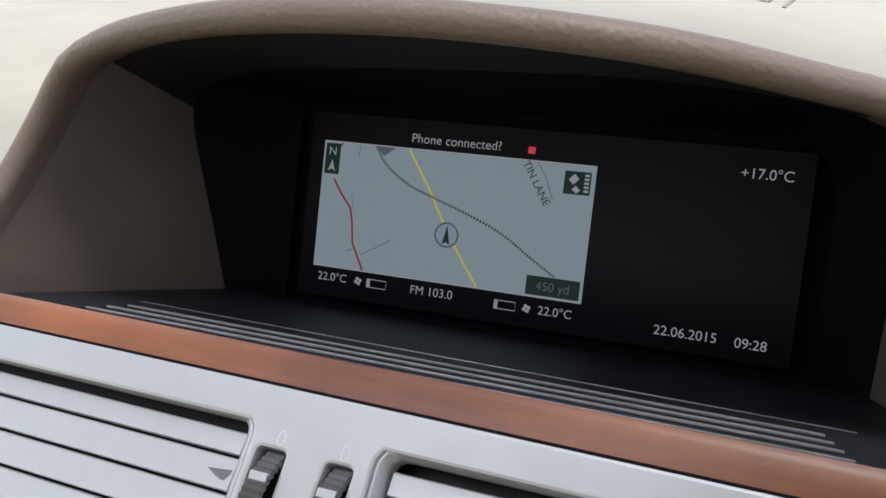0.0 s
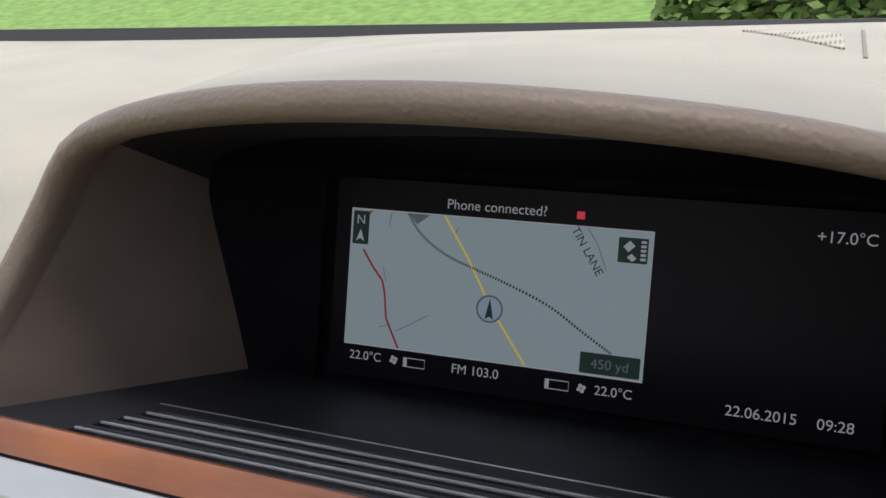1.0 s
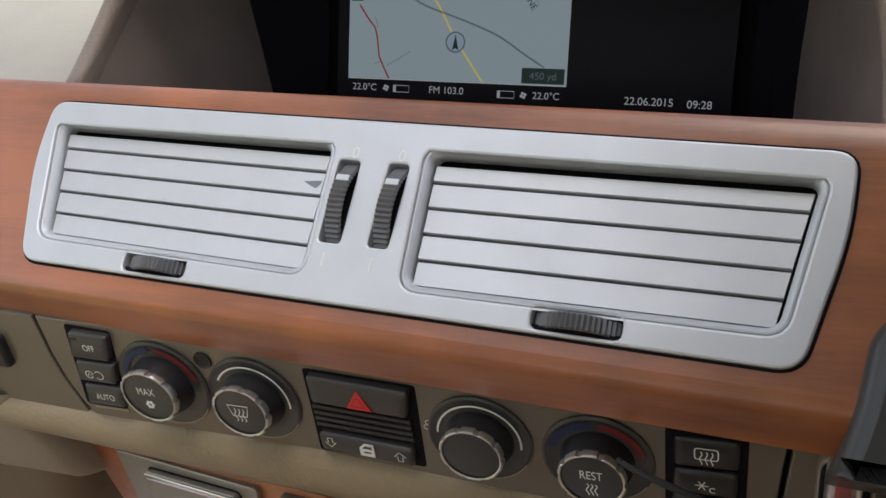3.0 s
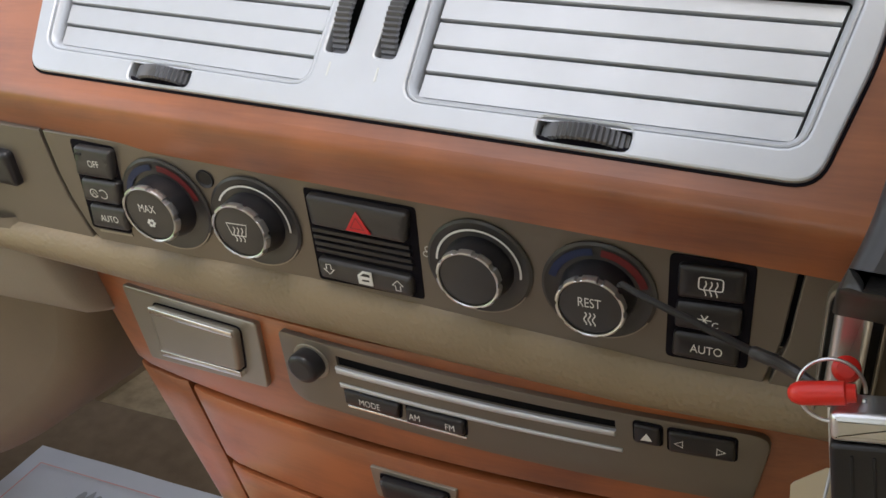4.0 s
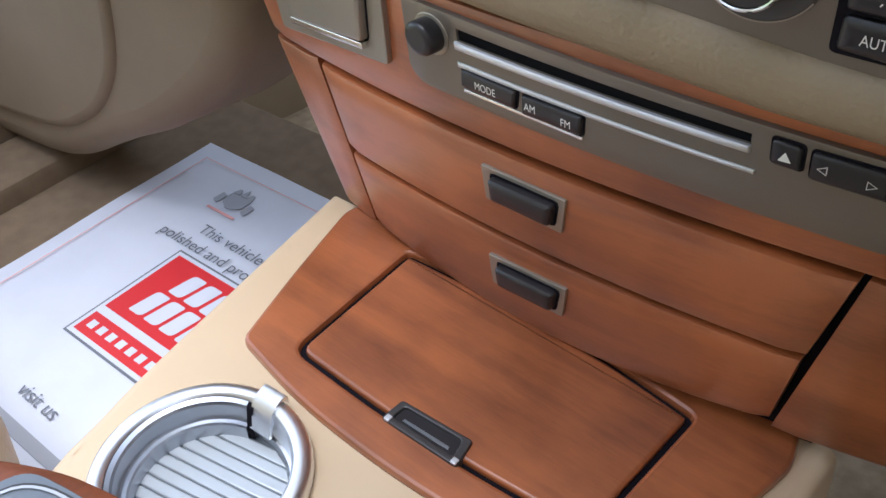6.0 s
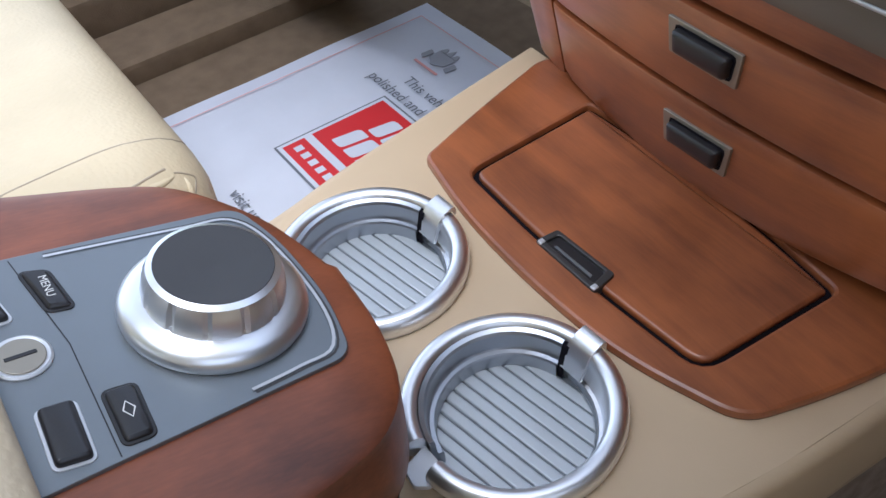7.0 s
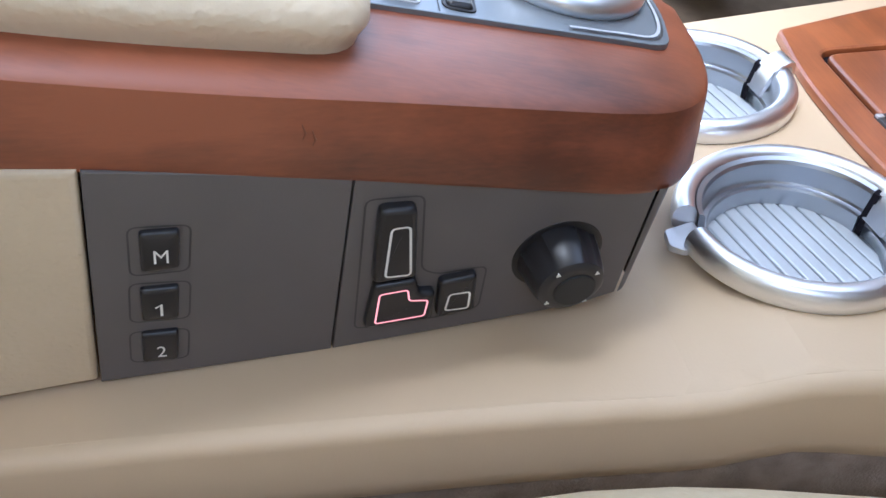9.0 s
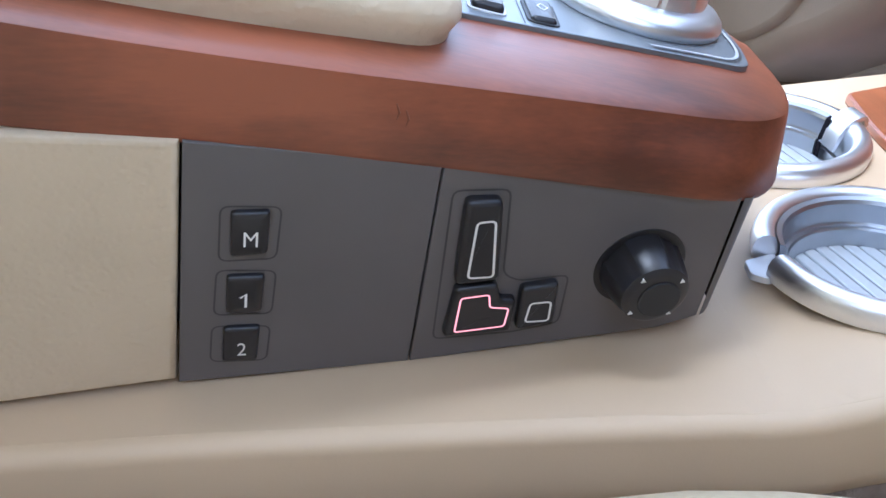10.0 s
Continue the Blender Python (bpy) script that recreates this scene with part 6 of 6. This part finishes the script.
crest = part("emblem", solid(rounded([(-124, 104), (-112, 97), (-100, 104), (-99, 118), (-125, 118)], [2, 4, 2, 2, 2], 3), 2.8, 3.4, 0), CREST_GREY, sheet, "grey crest", frame_m=MAT)
for u in (-125, -116.5, -108):
    part("crown_point", solid([(u, 118.5), (u + 8.4, 118.5), (u + 6, 125), (u + 4.2, 129 if u == -116.5 else 126), (u + 2.4, 125)], 2.8, 3.4, 0), CREST_GREY, crest, frame_m=MAT)
for u in (-134, -97):
    part("scroll", solid(rounded([(u, 101), (u + 7, 99), (u + 8, 112), (u + 1, 114)], 2, 3), 2.8, 3.4, 0), CREST_GREY, crest, frame_m=MAT)
part("caption_bar", solid(rect(-130, 90, -94, 92.6), 2.8, 3.4, 0), PINK_LINE, sheet, frame_m=MAT)
lettering("This vehicle has been", MAT, -108, 66, 3.4, 17, PRINT_GREY, sheet, align="LEFT")
lettering("polished and protected", MAT, -138, 46, 3.4, 17, PRINT_GREY, sheet, align="LEFT")
part("red_frame", solid(rect(-99, -82, 99, 36), 2.8, 3.2, 0), PRINT_GREY, sheet, frame_m=MAT)
part("white_frame", solid(rect(-97, -80, 97, 34), 3.2, 3.5, 0), PAPER, sheet, frame_m=MAT)
part("red_panel", solid(rect(-93, -46, 93, 30), 3.5, 3.9, 0), RED, sheet, "red printed panel", frame_m=MAT)
part("red_strip", solid(rect(-93, -76, 93, -54), 3.5, 3.9, 0), RED, sheet, "red printed strip", frame_m=MAT)
for v0, v1, u0 in ((-5, 21, -64), (-37, -9, -74)):
    for k in range(5):
        u = u0 + 19.5 * k
        part("white_mark", solid(rounded([(u, v0), (u + 15.5, v0), (u + 19.5, v1), (u + 4, v1)], [2, 5, 2, 5], 3), 3.9, 4.2, 0), PAPER, sheet, "bold white mark", frame_m=MAT)
for k in range(11):
    part("white_mark", solid(rect(-86 + 12.6 * k, -69, -78.6 + 12.6 * k, -61), 3.9, 4.2, 0), PAPER, sheet, frame_m=MAT)
part("caption_bar", solid(rect(-66, -166, 30, -156), 2.8, 3.4, 0), CREST_GREY, sheet, frame_m=MAT)
lettering("visit us", MAT, -70, -136, 3.4, 17, PRINT_GREY, sheet, align="LEFT")
settle(sheet)

# ---- key, ring and tag ----
holder = thing("ignition_switch", "brushed grey ignition switch with a chrome key end", "ignition", (188, 270, 830))
KS = CLIMATE @ Matrix.Translation((184.2, -12, 0))
part("bezel", holed(rounded(rect(-9.6, -34, 9.6, 28), 8, 8), [rounded(rect(-8.2, -31, 8.2, 26), 7, 8)], -3, 4, 1.0), TITAN_LIGHT, holder, "brushed grey oval bezel", frame_m=KS)
part("bracket", solid([(-8.5, 28.5), (9, 27), (9.5, 30), (8.5, 34)], -3, 2.5, 0.8), TITAN_LIGHT, holder, "brushed metal bracket over the bezel", frame_m=KS)
part("pit", solid(rounded(rect(-8.3, -30.9, 8.3, 26.1), 7, 8), -2, 0.4, 0), BLACK, holder, frame_m=KS)
part("key_end", solid(rounded(rect(-6.6, -20, 4.8, 28.4), 3.5, 6), 0, 11, 2.8, 5), CHROME, holder, "chrome key end", frame_m=KS)
settle(holder)
ring = thing("key_ring", "steel split ring with red plastic beads", "key ring", (178, 252, 815))
part("loop", tube([Vector((9.4 * math.cos(a), 2 * math.sin(a), 9.4 * math.sin(a))) + Vector((176.6, 255, 814.6)) for a in ramp_rows(0.1, 6.2, 36)], 0.6, 8), CHROME, ring, "steel loop", frame_m=WORLD)
part("bead", tube([(165.2, 250, 813.8), (166, 250, 814), (167.6, 250, 814.4), (169, 250, 814.7), (180.5, 250, 817.4), (181, 250, 817.5), (183.4, 250, 818)], [1.2, 2.5, 3.3, 3.6, 3.6, 3.0, 2.6], 20), RED_PLASTIC, ring, "red plastic bead", frame_m=WORLD)
part("bead", tube([(179.8, 259, 820.2), (179.8, 260, 819.8), (179.9, 263, 818), (180, 270, 814)], [2.6, 4.0, 4.3, 4.3], 20), RED_PLASTIC, ring, "second red plastic bead seen end on", frame_m=WORLD)
settle(ring)
fob = thing("key_fob", "black car key fob with a chrome end", "key", (190, 252, 745))
FOB = Matrix.Translation((0.1772, 0.247, 0.8118)) @ pose(0, 0, 0, 90, 0, 0) @ pose(0, 0, 0, 0, 0, 8.5) @ Matrix.Scale(M, 4)
part("body", solid(rounded(rect(-0.6, -78, 24, -10.6), 2, 4), -11, 0, 1.6, 4), BUTTON, fob, "black ribbed body", frame_m=FOB)
part("cap", solid(rounded(rect(-0.4, -10, 24.4, 0), 2.6, 4), -11.5, 0.6, 2.6, 4), CHROME, fob, "chrome end", frame_m=FOB)
part("side_rail", box(bmesh.new(), -1.2, -76, -8, -0.3, -2, -6, 0.3), CHROME, fob, "thin bright side rail", frame_m=FOB)
for k in range(3):
    part("groove_rib", box(bmesh.new(), 5 + 6 * k, -70, -1, 6 + 6 * k, -14, 0.5, 0.3), BLACK, fob, frame_m=FOB)
settle(fob)
strap = thing("cable_tie", "dark plastic cable tie looped through the key ring", "cable tie", (112, 262, 832))
part("strip", tube([(107, 272, 829.6), (111, 261, 835.6), (118, 259.8, 833), (132, 261.4, 827), (144, 263, 821.6), (153, 264, 817.6)], [0.8, 1.1, 1.2, 1.3, 1.4, 1.5], 8), RUBBER, strap, frame_m=WORLD)
part("buckle", tube([(151.5, 263.6, 818.4), (153, 263.8, 817.8), (160, 264.4, 815.6), (166, 263, 813.8), (171, 260, 813), (174, 258, 812.6)], [1.2, 2.3, 2.3, 2.1, 1.6, 1.2], 10), CHARCOAL, strap, "charcoal buckle", frame_m=WORLD)
settle(strap)
tag = thing("paper_tag", "buff card tag with a handwritten line, tied on with string", "tag", (178, 270, 735))
TAG = Matrix.Translation((0, 0.272, 0)) @ Matrix(((1, 0, 0), (0, 0, -1), (0, 1, 0))).to_4x4() @ Matrix.Scale(M, 4)
part("card", solid([(172, 722), (169.6, 745.4), (168.4, 765.8), (169.4, 767.4), (178.6, 775.6), (187, 776), (192, 722)], 0, 0.6, 0), TAG_PAPER, tag, "buff card", frame_m=TAG)
part("eyelet", lathe([(1.5, 0.5), (1.4, 0.9), (0.8, 0.8), (0.3, 0.7)], 16), CREST_GREY, tag, "dark eyelet", frame_m=TAG @ Matrix.Translation((173, 746, 0)))
part("written_line", stroke(bmesh.new(), [(173.4, 744), (175, 737), (174.6, 732), (177, 726)], 0.4, z0=0.5, z1=0.8), PRINT_GREY, tag, frame_m=TAG)
part("written_line", stroke(bmesh.new(), [(176.4, 745), (177.4, 739), (176, 734)], 0.35, z0=0.5, z1=0.8), PRINT_GREY, tag, frame_m=TAG)
part("string", tube([(179, 256, 806), (179.5, 262, 796), (180, 268, 780), (179, 270, 760), (176, 270.6, 750), (173.2, 270.8, 746.4)], 0.5, 6), PAPER, tag, "pale string", frame_m=WORLD)
settle(tag)
# shading helper at the place of the steering column, mostly out of view
column = thing("shade_column", "unseen column shroud added to shade the dash's right side", "column", (310, 220, 830))
# dark piece added where the trim's right end falls into shade
part("collar", solid(rounded([(186, -75), (192, -53), (195, -25), (205, -14), (420, -14), (420, -75)], [2, 10, 10, 6, 2, 2], 5), -30, 9, 7, 5), CHARCOAL, column, "added dark piece for the shaded end of the wood trim", frame_m=VENT)
# unseen block that keeps light off the right of the dash
part("shroud", solid(rounded(rect(207, 812, 400, 1000), 36, 6), -320, -130, 14, 5), CHARCOAL, column, frame_m=Matrix(((1, 0, 0), (0, 0, -1), (0, 1, 0))).to_4x4() @ Matrix.Scale(M, 4))
settle(column)
